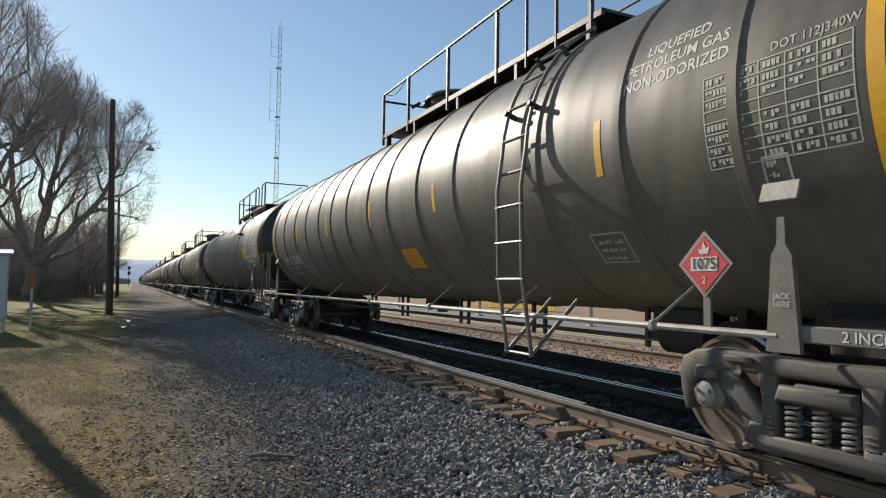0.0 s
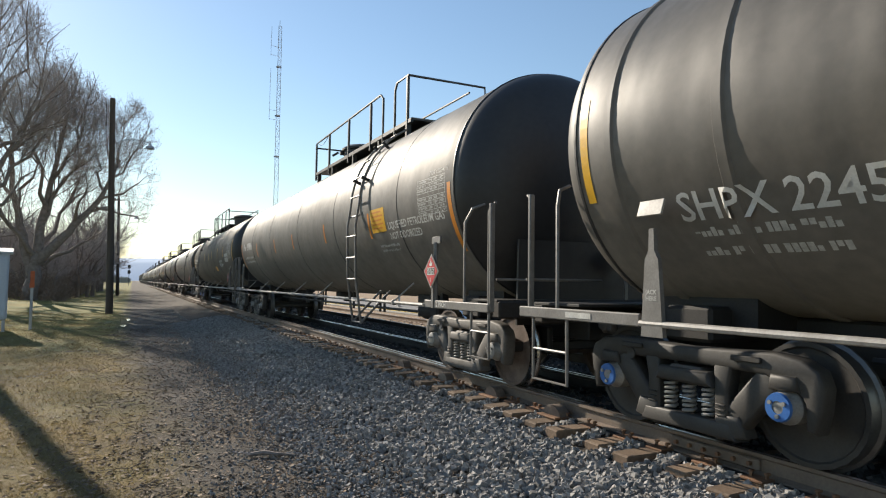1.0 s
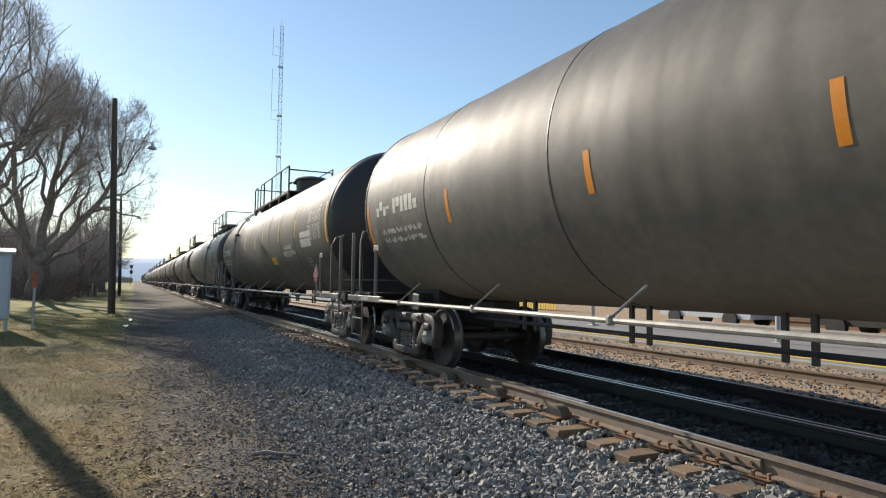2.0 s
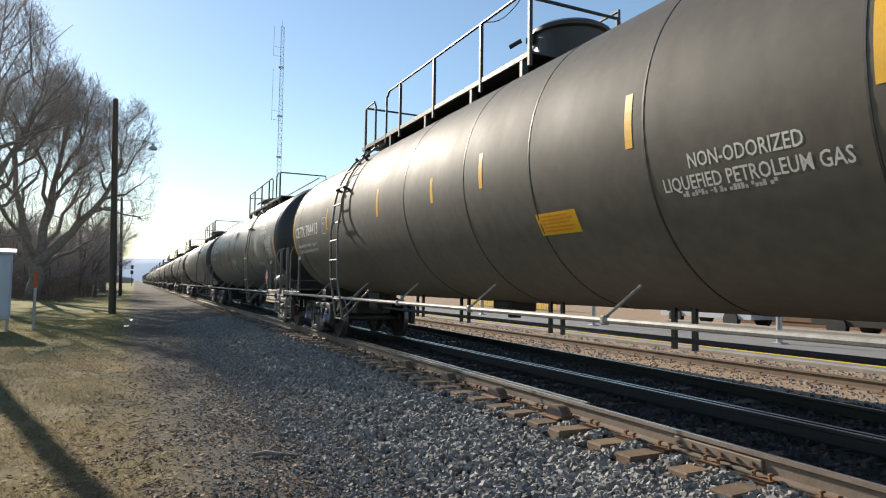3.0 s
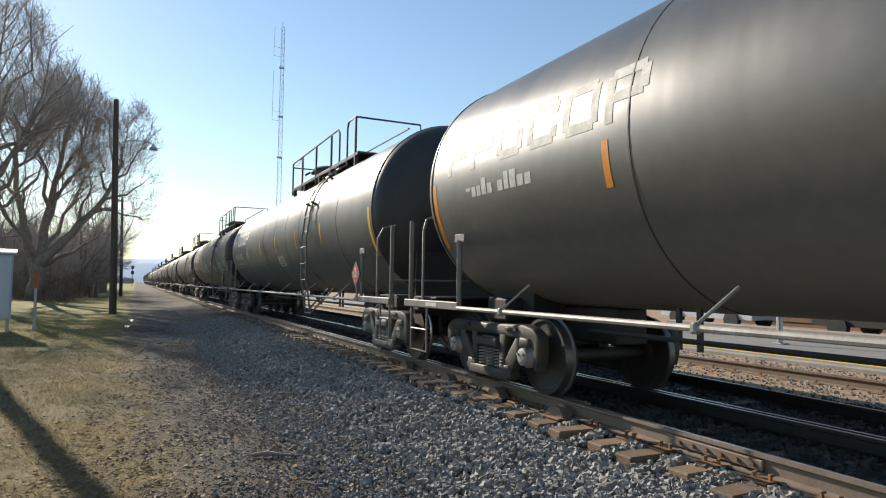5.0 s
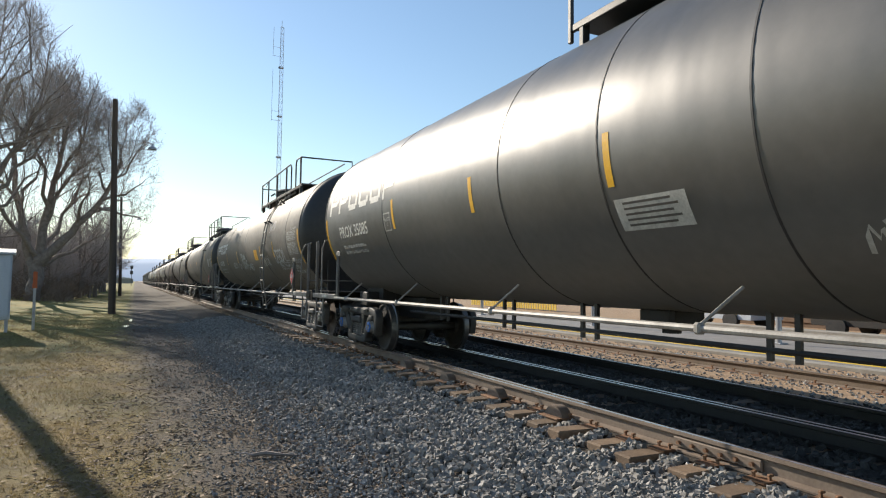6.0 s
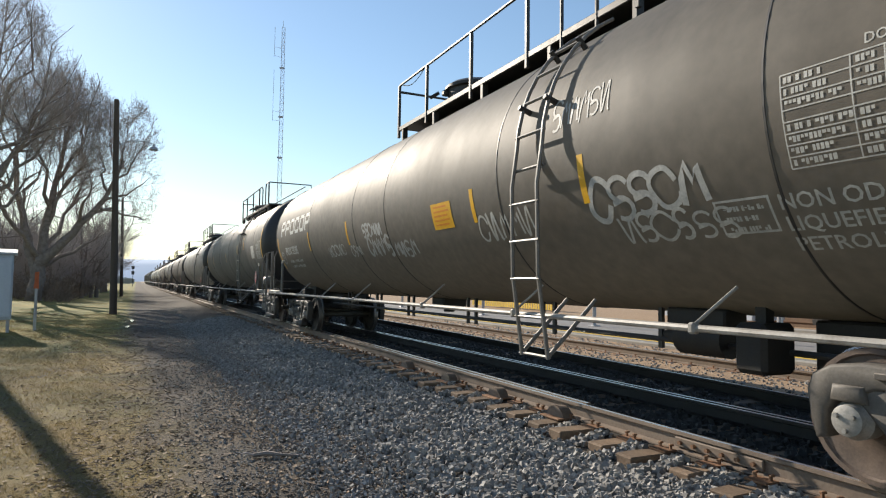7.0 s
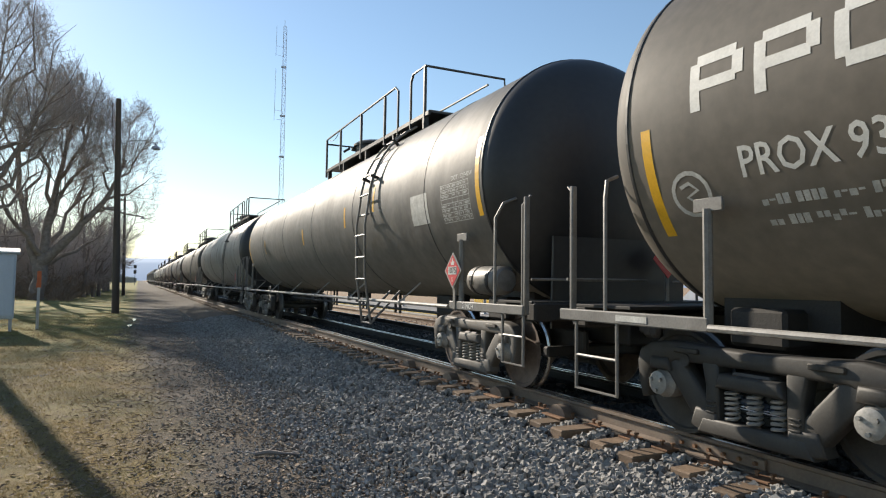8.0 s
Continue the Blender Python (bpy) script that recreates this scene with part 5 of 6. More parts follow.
def limb_tree(seed, boles, limbs, crowns, trunk_r=0.4, density=1.0):
    """A bare tree with its boles and great limbs drawn, its crown grown into rounded masses.
    boles: lists of points from the root up; limbs: (bole, share of its length, target); crowns: (middle, radii)."""
    rnd = random.Random(seed)
    wood, twigs = Shape(), Shape()

    def inside(p, reach):
        return any(((p.x - c[0]) / r[0]) ** 2 + ((p.y - c[1]) / r[1]) ** 2 + ((p.z - c[2]) / r[2]) ** 2 < reach for c, r in crowns)

    def along(pts, u):
        k = min(len(pts) - 2, int(u * (len(pts) - 1)))
        return pts[k].lerp(pts[k + 1], u * (len(pts) - 1) - k), (pts[k + 1] - pts[k]).normalized()

    def wander(a, b, sag, n=7):
        d = (b - a).length
        out = []
        for k in range(n + 1):
            u = k / n
            p = a.lerp(b, u)
            p.z -= sag * d * math.sin(math.pi * u)
            if 0 < k < n:
                p += Vector((rnd.gauss(0, 0.025), rnd.gauss(0, 0.025), rnd.gauss(0, 0.02))) * d
            out.append(p)
        return out

    def sprout(pts, r0, level, length):
        """Side shoots along a branch, thinner and shorter level by level."""
        n = int(length * (1.5, 1.9, 2.4, 2.2)[level] * density) + 2
        for k in range(n):
            u = rnd.uniform(0.25 if level == 0 else 0.15, 1.0)
            p, d = along(pts, u)
            side = Vector((rnd.gauss(0, 1), rnd.gauss(0, 1), rnd.gauss(0.15, 0.8)))
            side = (side - d * side.dot(d)).normalized()
            a = radians(rnd.uniform(22, 62))
            dd = (d * math.cos(a) + side * math.sin(a) + Vector((0, 0, 0.16))).normalized()
            ln = max(0.5, length * rnd.uniform(0.35, 0.7) * (1.1 - 0.45 * u))
            r = r0 * (1 - 0.6 * u) * rnd.uniform(0.24, 0.42)
            q, way, rs = p.copy(), [p], [r]
            m = 5 if level < 2 else 3
            reach = rnd.uniform(0.72, 1.2) + 0.25 * noise.noise((p.x * 0.5, p.y * 0.5, p.z * 0.5))
            for z in range(m):
                dd = (dd + Vector((rnd.gauss(0, 0.2), rnd.gauss(0, 0.2), rnd.gauss(0.06, 0.13)))).normalized()
                q = q + dd * ln / m
                if not inside(q, reach):
                    break
                way.append(q.copy())
                rs.append(max(0.005, r * (1 - 0.75 * (z + 1) / m)))
            if len(way) < 2:
                continue
            rs[0] = max(rs[0], 0.008)
            (wood if r > 0.03 else twigs).path(way, rs, 5 if r > 0.08 else 3)
            if level < 3:
                sprout(way, r, level + 1, (way[-1] - way[0]).length)

    lines = []
    for k, b in enumerate(boles):
        pts = [Vector(p) for p in b]
        fine = []
        for a, c in zip(pts, pts[1:]):
            for t in range(4):
                fine.append(a.lerp(c, t / 4) + Vector((rnd.gauss(0, 0.06), rnd.gauss(0, 0.06), 0)))
        fine.append(pts[-1])
        n = len(fine)
        r = trunk_r * (1 if k == 0 else 0.72)
        rs = [max(0.012, r * (1.25 if t == 0 else 1) * (1 - t / (n - 1)) ** 1.15) for t in range(n)]
        wood.path(fine, rs, 8)
        lines.append((fine, r))
        sprout(fine[n // 2:], r * 0.4, 0, (fine[-1] - fine[n // 2]).length)
    for k, u, target in limbs:
        fine, r = lines[k]
        p, _ = along(fine, u)
        way = wander(p, Vector(target), rnd.uniform(0.02, 0.1))
        r1 = r * (1 - 0.75 * u) * 0.5
        wood.path(way, [max(0.01, r1 * (1 - t / 7)) for t in range(8)], 6)
        sprout(way, r1, 0, (way[-1] - way[0]).length)
    return wood, twigs


def tree_thing(label, shapes, m):
    t = empty("bare_tree", label, "tree", "bare trees", m)
    part("trunk", shapes[0], BARK, t, smooth=60)
    part("crown", shapes[1], TWIG, t, "fine bare twigs")
    return t


def build_trees():
    # the tree beside the pole: two boles, one long limb reaching out over the path
    shapes = limb_tree(3,
                       [[(0, 0, -0.4), (0.2, 0, 2.2), (0.5, 0.2, 4.6), (0.9, 0.4, 8.0), (1.8, 0.6, 13.0), (2.4, 0.6, 16.4)],
                        [(0.2, 0, 1.6), (-0.5, 0.3, 4.2), (-1.3, 0.4, 7.5), (-1.6, 0.8, 12.0), (-2.4, 1.0, 14.5)],
                        [(0.25, 0, 2.6), (2.2, -0.4, 4.6), (4.0, -0.6, 7.0), (5.0, -0.6, 9.6), (5.3, -0.5, 13.6)]],
                       [(0, 0.4, (3.4, 1.5, 14.6)), (0, 0.5, (-0.6, -2.0, 15.6)), (0, 0.3, (3.2, 3.0, 10.5)), (0, 0.6, (3.6, -1.5, 15.4)), (1, 0.45, (-4.6, 0, 11.5)), (1, 0.6, (-3.6, -2, 14.6)), (1, 0.4, (0.5, 3, 12.0)),
                        (2, 0.45, (6.9, 0.8, 6.0)), (2, 0.5, (7.3, -1.0, 9.0)), (2, 0.6, (7.0, -1.4, 12.4)), (2, 0.55, (3.2, 1.6, 12.6)), (2, 0.3, (3.4, -3.0, 9.0)), (0, 0.25, (-3.0, -2.5, 8.5)), (2, 0.7, (4.2, 0.5, 14.2)), (2, 0.4, (5.6, 2.0, 8.0)), (0, 0.2, (4.5, 2.2, 5.4))],
                       [((0.6, 0.3, 10.5), (4.6, 5.0, 6.6)), ((5.2, -0.4, 9.6), (2.9, 3.4, 5.0)), ((-3.0, 0.4, 9.0), (4.2, 4.5, 5.8)), ((3.4, 0, 5.6), (3.9, 3.0, 2.6))], 0.5, 1.02)
    tree_thing("large bare two-boled tree beside the lawn", shapes, pose(-7.1, 58, ground_z(-7.1, 58)) @ Matrix.Scale(1.15, 4))
    # the nearer tree at the lawn's side, its crown over the cabinet
    shapes = limb_tree(14,
                       [[(0, 0, -0.4), (0.1, 0, 3.0), (0.5, 0, 6.5), (0.9, 0.3, 11.0), (1.4, 0.3, 17.5)], [(0.1, 0, 3.2), (-1.2, 0.4, 6.0), (-2.6, 0.5, 10.0), (-3.2, 0.6, 15.5)]],
                       [(0, 0.4, (4.6, 0.5, 10.6)), (0, 0.45, (5.0, -1.4, 13.2)), (0, 0.3, (3.6, 1.5, 8.2)), (0, 0.5, (4.4, 0.6, 15.4)), (0, 0.6, (3.4, -1.0, 18.0)), (0, 0.35, (1.8, -3.0, 10.6)), (0, 0.55, (-0.5, 2.5, 16.0)), (1, 0.5, (-5.5, 0, 12)), (1, 0.4, (-4.5, -2, 9)), (1, 0.6, (-1.0, -1.5, 15.0)), (0, 0.42, (3.8, 2.6, 12.0))],
                       [((1.0, 0, 11.0), (4.0, 4.4, 6.0)), ((-3.2, 0.4, 10.0), (4.2, 4.4, 5.6))], 0.44, 0.78)
    tree_thing("tall bare tree with rising limbs beside the lawn", shapes, pose(-10.3, 51, ground_z(-10.3, 51)) @ Matrix.Scale(1.28, 4))
    kinds = [grow(40 + i, 18, 1.0, 4, 0.22, (0, 0), 0.24, 1.0, 0.5, 4) for i in range(3)]
    low = [grow(50 + i, 10, 1.25, 4, 0.13, (0, 0), 0.2, 1.1, 0.3, 4) for i in range(3)]
    first = [tree_thing("slender bare tree in the wood", k, pose(-20 - 9 * i, 92 + 6 * i, 0.3)) for i, k in enumerate(kinds)]
    shrubs = [tree_thing("leafless many-stemmed shrub at the wood's edge", k, pose(-9 - 4 * i, 70 + 2 * i, 0.2)) for i, k in enumerate(low)]
    rnd = random.Random(77)
    for i in range(56):
        y = rnd.uniform(70, 150)
        x = -3.5 - rnd.random() ** 1.2 * (8 + 0.2 * y)
        copy_thing(first[i % 3], pose(x, y, ground_z(x, y) - 0.1, 0, 0, rnd.uniform(0, 360)))
    for i in range(84):
        y = rnd.uniform(62, 125)
        x = -4.0 - rnd.random() ** 1.2 * (6 + 0.16 * y)
        copy_thing(shrubs[i % 3], pose(x, y, ground_z(x, y) - 0.1, 0, 0, rnd.uniform(0, 360)) @ Matrix.Scale(rnd.uniform(0.8, 1.5), 4))
    rnd = random.Random(78)
    # tangled brush along the wood's edge
    s = Shape()
    for i in range(7000):
        y = rnd.uniform(56, 100)
        x = -4.6 - rnd.random() ** 1.2 * 32 - (y - 56) * 0.03
        h = rnd.uniform(0.6, 2.2) * (1 + 0.7 * noise.noise((x * 0.3, y * 0.3, 0))) * (1 + max(0, (y - 66)) * 0.035)
        p = Vector((x, y, ground_z(x, y) - 0.05))
        pts = [p]
        for k in range(3):
            p = p + Vector((rnd.gauss(0, 0.28) * h, rnd.gauss(0, 0.28) * h, h * rnd.uniform(0.2, 0.45)))
            pts.append(p)
        s.path(pts, [0.024, 0.02, 0.016, 0.01], 3)
    tagged(part("brush", s, BRUSH), "tangled leafless brush along the edge of the wood", "brush", "", "stuff")


# ---- beside the line ----
def build_pole(x, y, label, arm=True):
    z = ground_z(x, y)
    p = empty("utility_pole", label, "utility pole", "utility poles", pose(x, y, z))
    part("shaft", Shape().path([(0, 0, -0.3), (-0.08, 0, 4), (-0.18, 0, 8), (-0.26, 0, 11.5)], [0.19, 0.17, 0.15, 0.125], 12), POLEM, p, smooth=50)
    part("cap", Shape().lathe([(11.46, 0.13), (11.53, 0.12), (11.56, 0.001)], "z", 10, (-0.26, 0, 0)), POLEM, p)
    if arm:
        lamp = part("lamp_arm", Shape().path([(-0.2, 0, 9.0), (0.4, 0, 9.35), (1.2, 0, 9.42), (1.65, 0, 9.3)], 0.03, 6), GALV, p, "thin curved lamp arm")
        part("lamp_hood", Shape().lathe([(9.3, 0.04), (9.2, 0.07), (9.1, 0.2), (8.98, 0.24), (8.98, 0.2), (9.1, 0.14)], "z", 14, (1.65, 0, 0)), GALV, lamp, "weathered lamp hood")
        part("wire", Shape().path([(-0.55, 0.1, 11.3), (-0.5, 0.1, 9.0), (-0.34, 0.05, 8.2)], 0.012, 4), RAILM, p)
    return p


def build_tower():
    x, y, h = 23.0, 118.0, 49.5
    t = empty("radio_tower", "slim galvanised lattice radio tower", "radio tower", "", pose(x, y, -0.6))
    w = 0.42

    def corner(i, z):
        k = w * (1.35 - 0.5 * z / h)
        a = radians(90 + 120 * i + 20)
        return (k * math.cos(a), k * math.sin(a), z)

    for i in range(3):
        part("leg", Shape().path([corner(i, 0), corner(i, h)], 0.045, 5), GALV, t)
    n = 38
    for i in range(3):
        s = Shape()
        for k in range(n):
            z0, z1 = h * k / n, h * (k + 1) / n
            s.path([corner(i, z0), corner((i + 1) % 3, z1)], 0.022, 4)
            s.path([corner(i, z1), corner((i + 1) % 3, z1)], 0.02, 4)
        part("bracing", s, GALV, t, "zigzag bracing of one face")
    for z in (41.8, 32.6, 25.0):
        part("flange", Shape().lathe([(z - 0.1, 0.5), (z + 0.1, 0.5)], "z", 6).lathe([(z - 0.1, 0.42), (z + 0.1, 0.42)], "z", 6), GALV, t)
    for z0, z1 in ((44.6, 49.2), (32.6, 41.2)):
        wp = part("whip_antenna", Shape().path([(-1.55, -0.3, z0 - 1.0), (-1.5, -0.3, z1)], 0.035, 5), GALV, t, "thin upright whip antenna")
        for z in (z0 - 0.8, z0 + 0.9):
            part("bracket", Shape().path([(-1.53, -0.3, z), (0, 0, z)], 0.028, 4), GALV, wp)
    part("light", Shape().path([(0, 0, h), (0, 0, h + 1.2)], 0.04, 5), GALV, t)


def build_cabinet():
    x, y = -4.55, 26.0
    c = empty("relay_cabinet", "pale blue metal relay cabinet on short legs", "cabinet", "", pose(x, y, ground_z(x, y), 0, 0, 8))
    part("body", Shape().box((0, 0, 1.5), (1.5, 1.2, 2.2), 0.03), CABM, c)
    part("roof", Shape().slab([(-0.7, 2.6), (0.7, 2.6), (0.7, 2.66), (0, 2.8), (-0.7, 2.66)], -0.85, 0.85), CABM, c)
    for g in (-1, 1):
        d = part("door", Shape().box((g * 0.36, -0.62, 1.5), (0.68, 0.04, 2.0), 0.01), CABM, c, "flat metal door")
        part("handle", Shape().box((g * 0.08, -0.66, 1.7), (0.04, 0.05, 0.22), 0.01), GALV, d)
    for gx in (-0.66, 0.66):
        for gy in (-0.5, 0.5):
            part("leg", Shape().box((gx, gy, 0.2), (0.09, 0.09, 0.5)), GALV, c)
    m = empty("marker_post", "pale line marker post with a faded orange top", "marker post", "", pose(-3.15, 26.4, ground_z(-3.15, 26.4)))
    part("post", Shape().box((0, 0, 0.75), (0.09, 0.05, 1.55), 0.01), GALV, m)
    part("cap", Shape().box((0, 0, 1.78), (0.13, 0.07, 0.55), 0.02), SAFETY, m, "faded orange cap")
    part("sleeve", Shape().box((0, -0.04, 1.55), (0.15, 0.01, 0.16), 0.003), SAFETY, m)


def build_distance():
    m = bpy.data.materials.new("painted_haze_ridge")
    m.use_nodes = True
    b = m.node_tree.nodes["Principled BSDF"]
    # distance haze put into the ridge as blue colour and a weak glow
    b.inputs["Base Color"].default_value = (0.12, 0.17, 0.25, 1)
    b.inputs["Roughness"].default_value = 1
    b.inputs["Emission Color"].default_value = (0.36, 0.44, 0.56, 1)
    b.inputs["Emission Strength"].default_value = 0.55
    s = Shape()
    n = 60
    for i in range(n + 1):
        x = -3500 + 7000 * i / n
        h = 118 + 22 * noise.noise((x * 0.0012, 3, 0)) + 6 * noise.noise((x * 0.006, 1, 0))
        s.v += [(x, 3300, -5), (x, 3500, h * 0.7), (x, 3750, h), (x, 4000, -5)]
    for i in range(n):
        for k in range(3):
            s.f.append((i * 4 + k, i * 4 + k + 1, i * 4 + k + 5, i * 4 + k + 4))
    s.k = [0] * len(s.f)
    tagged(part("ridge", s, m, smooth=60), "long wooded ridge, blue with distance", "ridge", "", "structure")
    sg = empty("signal_mast", "distant railway signal mast with two heads", "signal", "", pose(-1.1, 240, -0.5))
    part("mast", Shape().path([(0, 0, -0.2), (0, 0, 7)], 0.09, 6), RAILM, sg)
    for z in (4.6, 6.4):
        part("signal_head", Shape().box((0, -0.2, z), (0.9, 0.3, 1.2), 0.1), RAILM, sg)
    rnd = random.Random(4)
    for i in range(5):
        x, y = -9 + 3.2 * i - (4 if i > 2 else 0), 420 + 30 * i
        h = empty("distant_shed", "small pale distant shed beside the line", "shed", "distant sheds", pose(x - 4, y, -0.5))
        part("wall", Shape().box((0, 0, 1.5), (6, 9, 3.4), 0.05), CONC, h)
        part("roof", Shape().add([(-3.2, -4.7, 3.2), (3.2, -4.7, 3.2), (0, -4.7, 4.4), (-3.2, 4.7, 3.2), (3.2, 4.7, 3.2), (0, 4.7, 4.4)], [(0, 1, 2), (3, 5, 4), (0, 2, 5, 3), (1, 4, 5, 2), (0, 3, 4, 1)]), GALV, h)


def build_platform():
    p = empty("platform", "low asphalt station platform with a yellow edge line", "platform")
    tagged(p, kind="structure")
    part("slab", Shape().box((14.7, 40, -0.38), (5.8, 130, 0.6), 0.02), ASPH, p)
    part("edge_line", Shape().box((12.1, 40, -0.078), (0.14, 130, 0.012)), YLINE, p, "yellow painted edge line")
    part("kerb", Shape().box((11.705, 40, -0.37), (0.18, 130, 0.57), 0.02), CONC, p)
    part("white_line", Shape().box((16.2, 40, -0.078), (0.1, 130, 0.012)), WHITE, p)
    w = tagged(part("low_wall", Shape().box((19.2, 11, -0.12), (0.4, 16, 0.32), 0.03), CONC), "pale low concrete kerb behind the platform", "wall", "", "structure")
    fence = empty("slat_fence", "yellow-painted slatted fence beyond the platform", "fence", "", pose(22.0, 6.5, 0.1))
    for i in range(40):
        part("slat", Shape().box((0, 24 + 0.26 * i, 0.55), (0.03, 0.17, 1.5)), YLINE, fence)
    for i in range(2):
        part("rail", Shape().box((0.06, 29.2, 0.25 + 0.7 * i), (0.05, 10.6, 0.1)), TIEM, fence)
    post = empty("platform_post", "grey steel post on the platform", "post", "platform posts", pose(14.6, 10.8, -0.085))
    part("shaft", Shape().path([(0, 0, 0), (0, 0, 3.2)], 0.07, 10), GALV, post)
    part("base", Shape().box((0, 0, 0.02), (0.3, 0.3, 0.04), 0.01), GALV, post)
    for x, y in ((14.6, 18.0), (14.6, 26.0), (14.6, 36.0)):
        copy_thing(post, pose(x, y, -0.085))
    # a parked car seen only under the wagons
    for x, y, col in ((21.0, 11.5, "dark"), (21.0, 18.2, "white")):
        c = empty("parked_car", "dark parked car beyond the platform" if col == "dark" else "white parked car beyond the platform", "car", "parked cars", pose(x, y, -0.2))
        s = Shape().slab([(-2.2, 0.35), (2.2, 0.35), (2.25, 0.8), (1.3, 0.95), (0.7, 1.42), (-1.2, 1.42), (-1.9, 0.95), (-2.25, 0.9)], -0.88, 0.88)
        part("body", s, UNDER if col == "dark" else CABM, c, smooth=30)
        for gy in (-1.35, 1.35):
            for gx in (-0.86, 0.86):
                part("wheel", Shape().lathe([(gx - 0.1, 0.001), (gx - 0.1, 0.32), (gx + 0.1, 0.32), (gx + 0.1, 0.001)], "x", 18, (0, gy, 0.32)), RAILM, c)


def build_grass():
    rnd = random.Random(19)
    n = 80000
    v, f = [], []
    for i in range(n):
        y = 4.5 + 34 * rnd.random() ** 1.8
        e = 0.55 - min(0.9, 0.035 * y)
        x = e + 0.25 - rnd.random() * (3.2 + 0.18 * y)
        if x > e - 0.9 and rnd.random() < (x - e + 0.9) / 1.2:
            continue
        if noise.noise((x * 0.8, y * 0.8, 2)) < -0.25 and rnd.random() < 0.7:
            continue
        z, h, a = ground_z(x, y), rnd.uniform(0.02, 0.05), rnd.uniform(0, 6.28)
        w, k = 0.003 + 0.0003 * y, rnd.uniform(0.6, 2.2)
        dx, dy = math.cos(a) * w, math.sin(a) * w
        o = len(v)
        v += [(x - dx, y - dy, z - 0.01), (x + dx, y + dy, z - 0.01), (x + rnd.gauss(0, h * k), y + rnd.gauss(0, h * k), z + h)]
        f.append((o, o + 1, o + 2))
    me = bpy.data.meshes.new("dead_grass")
    me.from_pydata(v, [], f)
    me.materials.append(BLADE)
    tagged(part("dead_grass", me, None), "short tan winter grass on the lawn", "grass", "", "stuff")
    # litter of twigs and a small clump on the cinders
    s = Shape()
    for i in range(2600):
        y, x = 4.6 + 22 * rnd.random() ** 1.7, rnd.uniform(-0.6, 2.2)
        a, l = rnd.uniform(0, 6.28), rnd.uniform(0.03, 0.14)
        z = ground_z(x, y) + 0.015
        s.path([(x, y, z), (x + math.cos(a) * l, y + math.sin(a) * l, z + rnd.uniform(0, 0.03))], 0.0035, 3)
    tagged(part("twig_litter", s, BRUSH), "broken twigs and stalks strewn over the cinders", "litter", "", "stuff")


def build_leaves():
    """Curled brown leaves over the path and the lawn's edge: each two bent halves."""
    rnd = random.Random(23)
    v, f = [], []
    for i in range(16000):
        y = 4.3 + 26 * rnd.random() ** 1.9
        x = rnd.gauss(0.5, 1.3) if rnd.random() < 0.75 else rnd.uniform(-4, 2.4)
        if x > 2.6 or noise.noise((x * 0.9, y * 0.5, 7)) < rnd.uniform(-0.6, 0.15):
            continue
        k, a = rnd.uniform(0.012, 0.035), rnd.uniform(0, 6.28)
        c, d = math.cos(a) * k, math.sin(a) * k
        z = ground_z(x, y) + 0.008
        up = k * rnd.uniform(0.15, 0.8)
        o = len(v)
        v += [(x - c, y - d, z), (x - d * 0.55, y + c * 0.55, z + up), (x + c, y + d, z + up * rnd.uniform(0, 1)), (x + d * 0.55, y - c * 0.55, z + up * rnd.uniform(0, 0.7))]
        f += [(o, o + 1, o + 2), (o, o + 2, o + 3)]
    me = bpy.data.meshes.new("leaf_litter")
    me.from_pydata(v, [], f)
    me.materials.append(LEAF)
    tagged(part("leaf_litter", me, None), "curled dry brown leaves strewn over the path and lawn", "litter", "", "stuff")
    # a weathered branch lying on the cinders
    br = empty("fallen_branch", "weathered grey broken branch lying on the cinders", "branch", "", pose(1.3, 6.55, ground_z(1.3, 6.55) + 0.02, 0, 0, -28) @ Matrix.Scale(0.7, 4))
    part("stem", Shape().path([(-0.3, 0, 0.0), (-0.1, 0.03, 0.03), (0.1, 0.0, 0.02), (0.36, 0.05, 0.0)], [0.03, 0.035, 0.025, 0.012], 6), BARK, br)
    part("stub", Shape().path([(-0.12, 0.03, 0.03), (-0.06, 0.16, 0.07), (0.05, 0.24, 0.05)], [0.022, 0.015, 0.008], 5), BARK, br)
    part("splinter", Shape().path([(-0.28, 0, 0.0), (-0.38, -0.07, 0.05), (-0.46, -0.06, 0.03)], [0.022, 0.012, 0.006], 5), TWIG, br)


def build_puddle():
    s = Shape()
    for x, y, a, b in ((-0.25, 27.6, 0.09, 0.7), (-0.1, 31.5, 0.06, 1.0)):
        z = ground_z(x, y) + 0.02
        ring = [(x + a * math.cos(t) * (1 + 0.3 * math.sin(3 * t + x)), y + b * math.sin(t) * (1 + 0.2 * math.cos(2 * t))) for t in [i * math.pi / 12 for i in range(24)]]
        s.add([(p, q, z) for p, q in ring] + [(p, q, z - 0.06) for p, q in ring], [tuple(range(24))] + [(i, i + 24, (i + 1) % 24 + 24, (i + 1) % 24) for i in range(24)])
    tagged(part("puddle", s, WATER), "shallow puddles shining on the cinder path", "puddle", "", "structure")


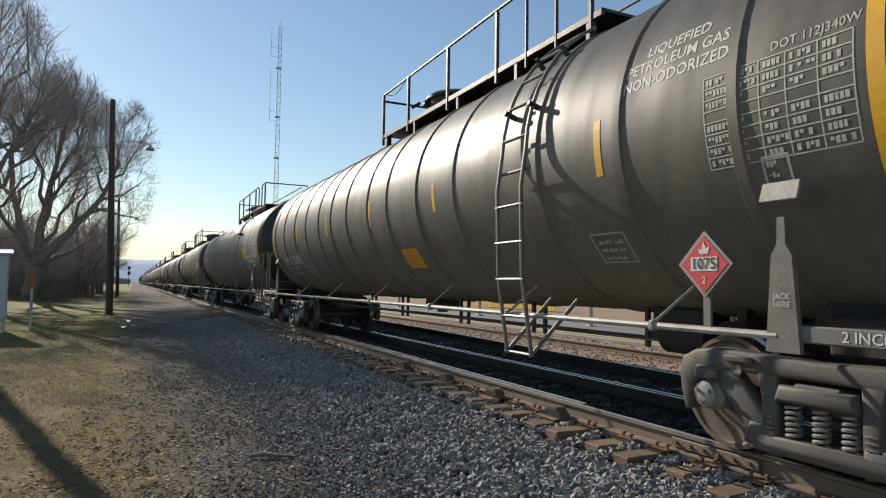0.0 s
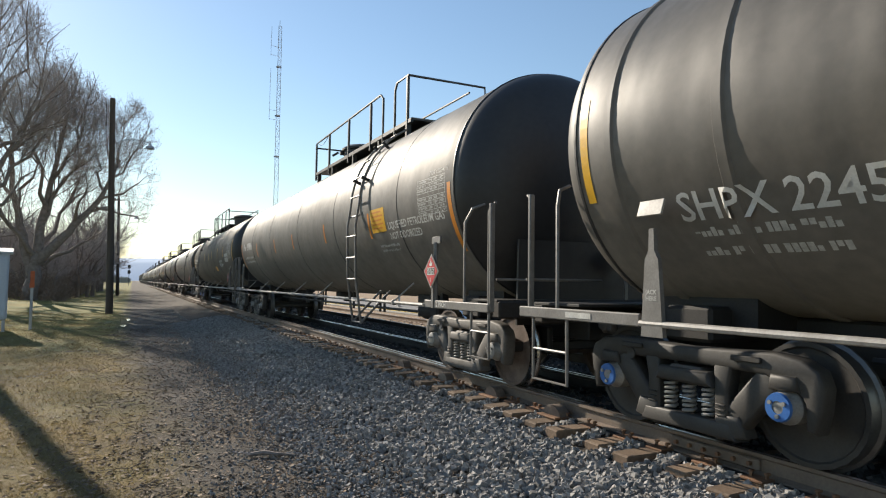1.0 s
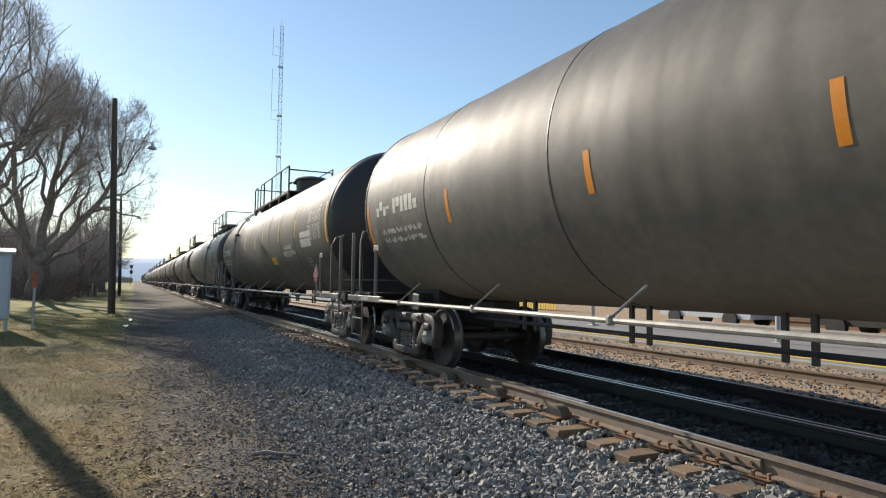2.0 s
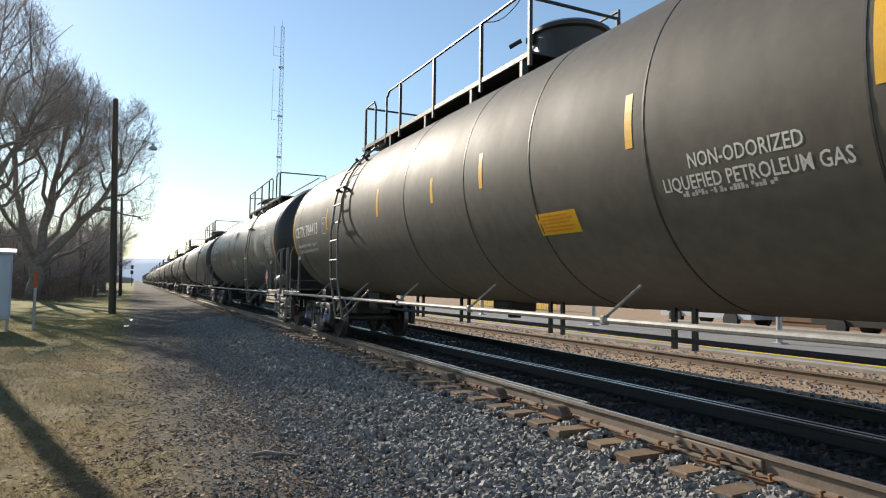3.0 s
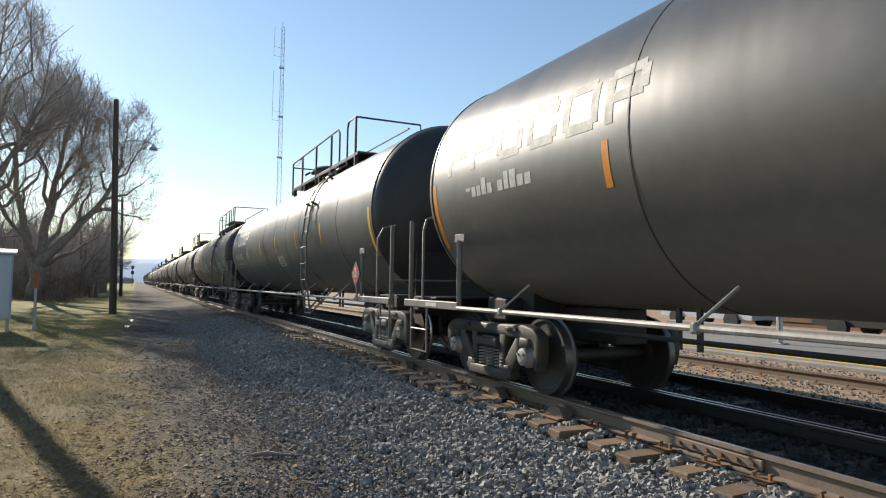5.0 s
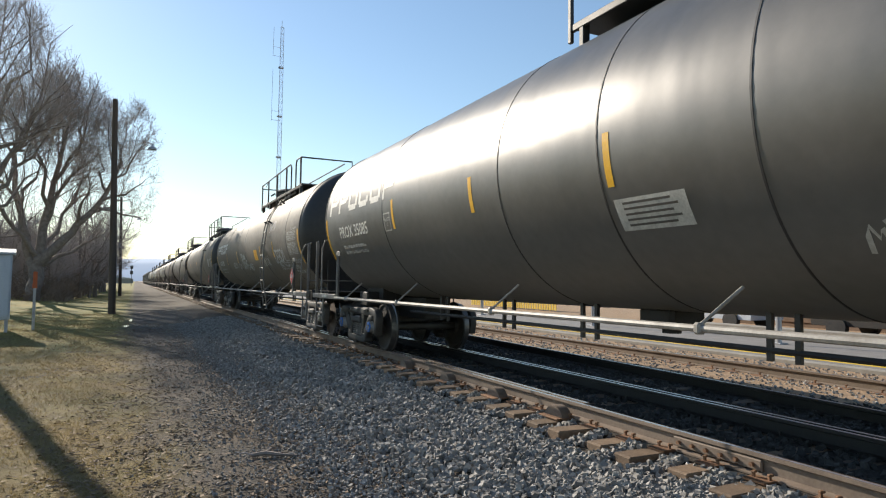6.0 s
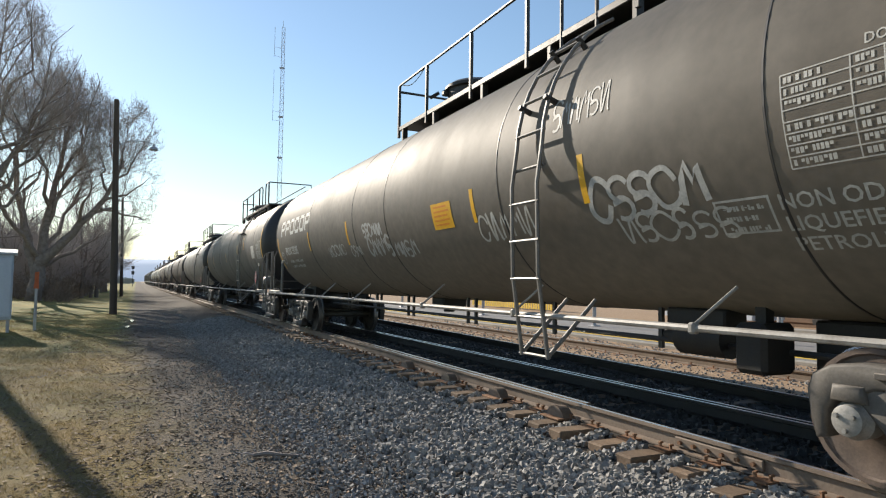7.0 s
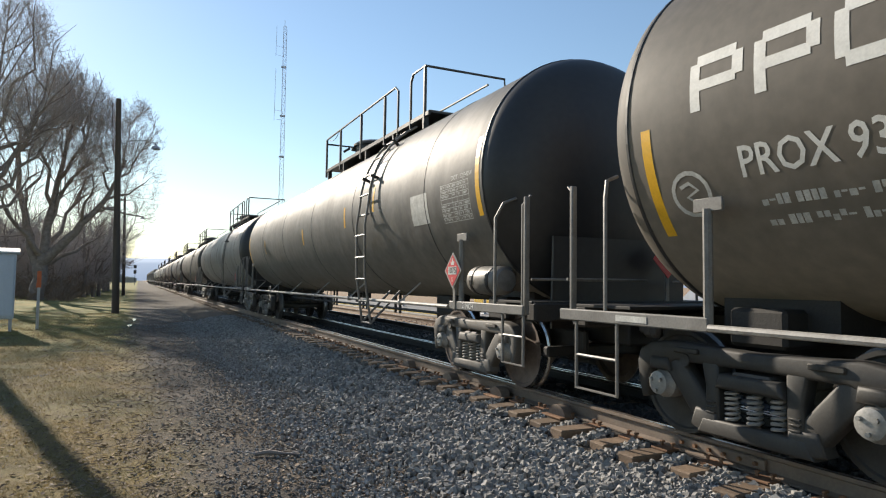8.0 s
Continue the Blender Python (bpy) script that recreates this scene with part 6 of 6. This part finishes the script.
def build_station():
    st = empty("station_house", "two-storey station house with brown siding and a slate roof", "house", "", pose(27.5, 14.5, -0.2))
    wx, wy = 4.0, 5.0
    for i, (c, d) in enumerate((((-wx, 0), (0.3, 2 * wy)), ((wx, 0), (0.3, 2 * wy)), ((0, -wy), (2 * wx + 0.3, 0.3)), ((0, wy), (2 * wx + 0.3, 0.3)))):
        part("lower_wall", Shape().box((c[0], c[1], 2.0), (d[0], d[1], 4.0), 0.02), SIDING, st, "brown clapboard wall")
        part("upper_wall", Shape().box((c[0], c[1], 6.15), (d[0], d[1], 4.1), 0.02), PLASTER, st, "pale plastered upper wall")
    for i in range(12):
        part("clapboard", Shape().box((-wx - 0.17, 0, 0.35 + 0.3 * i), (0.04, 2 * wy, 0.27), 0.008), SIDING, st)
    part("string_course", Shape().box((-wx - 0.25, 0, 4.1), (0.3, 2 * wy + 0.5, 0.22), 0.03), RED, st, "red and white string course")
    part("string_band", Shape().box((-wx - 0.26, 0, 4.1), (0.3, 2 * wy + 0.52, 0.07), 0.01), WHITE, st)
    roof = part("roof", Shape().add([(-5, -6, 8.2), (5, -6, 8.2), (5, 6, 8.2), (-5, 6, 8.2), (0, -1.5, 10.4), (0, 2.5, 10.4)], [(0, 1, 4), (1, 2, 5, 4), (2, 3, 5), (3, 0, 4, 5), (0, 3, 2, 1)]), SLATE, st, "hipped slate roof")
    part("cupola", Shape().lathe([(10.0, 0.5), (10.5, 0.5), (10.55, 0.62), (11.2, 0.1), (12.6, 0.02)], "z", 8, (0, 2.2, 0)), PLASTER, roof, "small white cupola with a spike")
    for z, h in ((1.9, 1.5), (6.2, 1.7)):
        for y in (-3.4, -1.1, 1.2, 3.5):
            w = part("window", Shape().box((-wx - 0.19, y, z), (0.1, 1.05, h), 0.01), PANE, st, "dark sash window")
            for g in (-1, 1):
                part("window_frame", Shape().box((-wx - 0.22, y + g * 0.56, z), (0.14, 0.1, h + 0.2), 0.01), SIDING, w)
            part("sill", Shape().box((-wx - 0.25, y, z - h / 2 - 0.06), (0.24, 1.3, 0.1), 0.01), SIDING, w)


# ---- building the place ----
build_ground()
build_distance()
build_tracks()
build_platform()
build_pole(-1.04, 38.2, "weathered wooden utility pole with a street lamp")
build_pole(-1.5, 82.6, "weathered wooden utility pole with a street lamp")
build_pole(-4.83, 22.9, "weathered bare wooden utility pole", False)
build_station()
build_tower()
build_cabinet()
build_puddle()
build_leaves()
build_trees()
SPECS = [
    dict(paint="beige", ribs=True, blue=True, post="plate", trim=0.5, truck=(7.35, 8.0), jack=-7.5, sign=-6.92, seams=(-7.14, -5.98, -4.75, -2.88, -1.69, -0.49, 0.45, 1.67, 2.74, 3.7, 4.86, 6.0, 7.21, 8.35), shift=0.15, jack_far=7.82, stays=(-6.4, -4.3, -2.3, 0.12, 2.75, 5.31), label="dusty grey ribbed tank car with white lettering"),
    dict(paint="grey", seams=(-6.84, -3.38, -0.2, 3.3, 6.3), ladder=-5.07, mark="NATX", sign=-8.25, shift=-0.45, jack_far=8.2, stays=(-6.85, -2.41, -0.09, 2.35, 4.77, 7.1), label="weathered grey tank car with a yellow notice"),
    dict(paint="olive", end=-1, blue=True, seams=(-5.57, -3.83, -2.17, -0.7, 1.27, 8.1), shift=-0.9, dome_y=-0.62, jack_far=8.05, stays=(-5.8, -3.38, -0.94, 1.38, 3.7, 6.2), label="dull dark tank car with its ladder at the far end"),
    dict(paint="black", reservoir=True, truck=(7.7, 8.1), sign=-8.0, ladder=-4.55, seams=(-7.16, -3.71, -0.37, 1.41, 4.9), mark="PROX 35078", label="glossy black tank car streaked with white paint"),
    dict(paint="black", blue=True, seams=(-6.6, -3.3, -1.67, -0.09, 1.63, 5.37), jack_far=7.82, stays=(-6.7, -4.0, -1.23, 1.71, 4.57, 7.2), label="glossy black tank car with large white emblem shapes"),
    dict(paint="dusty", seams=(-7.2, -3.78, -0.12, 1.6, 5.0), ladder=-4.59, truck=(8.3, 8.05), sign=-8.3, stays=(-6.62, -4.2, -1.8, 1.32, 3.6, 5.82), label="dusty black tank car with spray-painted scrawls"),
    dict(paint="grey", reservoir=True, truck=(7.6, 8.1), sign=-8.14, ladder=-4.7, mark="CBTX", label="beige-grey dusty tank car with a yellow band"),
]
cars = [build_car(**s) for s in SPECS]
plain = {"pale": build_car("pale", label="dirty pale tank car with dark streaks"), "grey": build_car("grey", label="weathered grey tank car"), "dusty": build_car("dusty", label="dusty black tank car")}
used = set()
for p in ("pale", "grey", "pale", "dusty", "pale", "grey", "pale", "pale"):
    cars.append(copy_thing(plain[p], pose(0, 0, 0)) if p in used else plain[p])
    used.add(p)
dress(cars[:7])
hopper = build_hopper()
tail = [hopper] + [copy_thing(hopper, pose(0, 0, 0)) for _ in range(7)]


def motions():
    times = [0.0, 0.5, 1.0, 1.5, 2.0, 2.5, 3.0, 3.5, 4.0, 4.5, 5.0, 5.5, 6.0, 6.5, 7.0, 7.5, 8.0]
    for i, c in enumerate(cars + tail):
        walk(c, [(t, pose(TRACK_X, train_at(t) + CAR_L * (i - 0.5), 0)) for t in times])
    # the wheels of the cars that pass roll along with them
    steps = [k / FPS for k in range(int(8 * FPS) + 1)]
    for c in cars[:8]:
        for w in [o for o in c.children if o.name.startswith("wheelset")]:
            y = w.location.y
            walk(w, [(t, pose(0, y, 0.457, math.degrees((train_at(0) - train_at(t)) / 0.457) % 360.0)) for t in steps])


build_grass()
build_ties()
build_ballast()
motions()
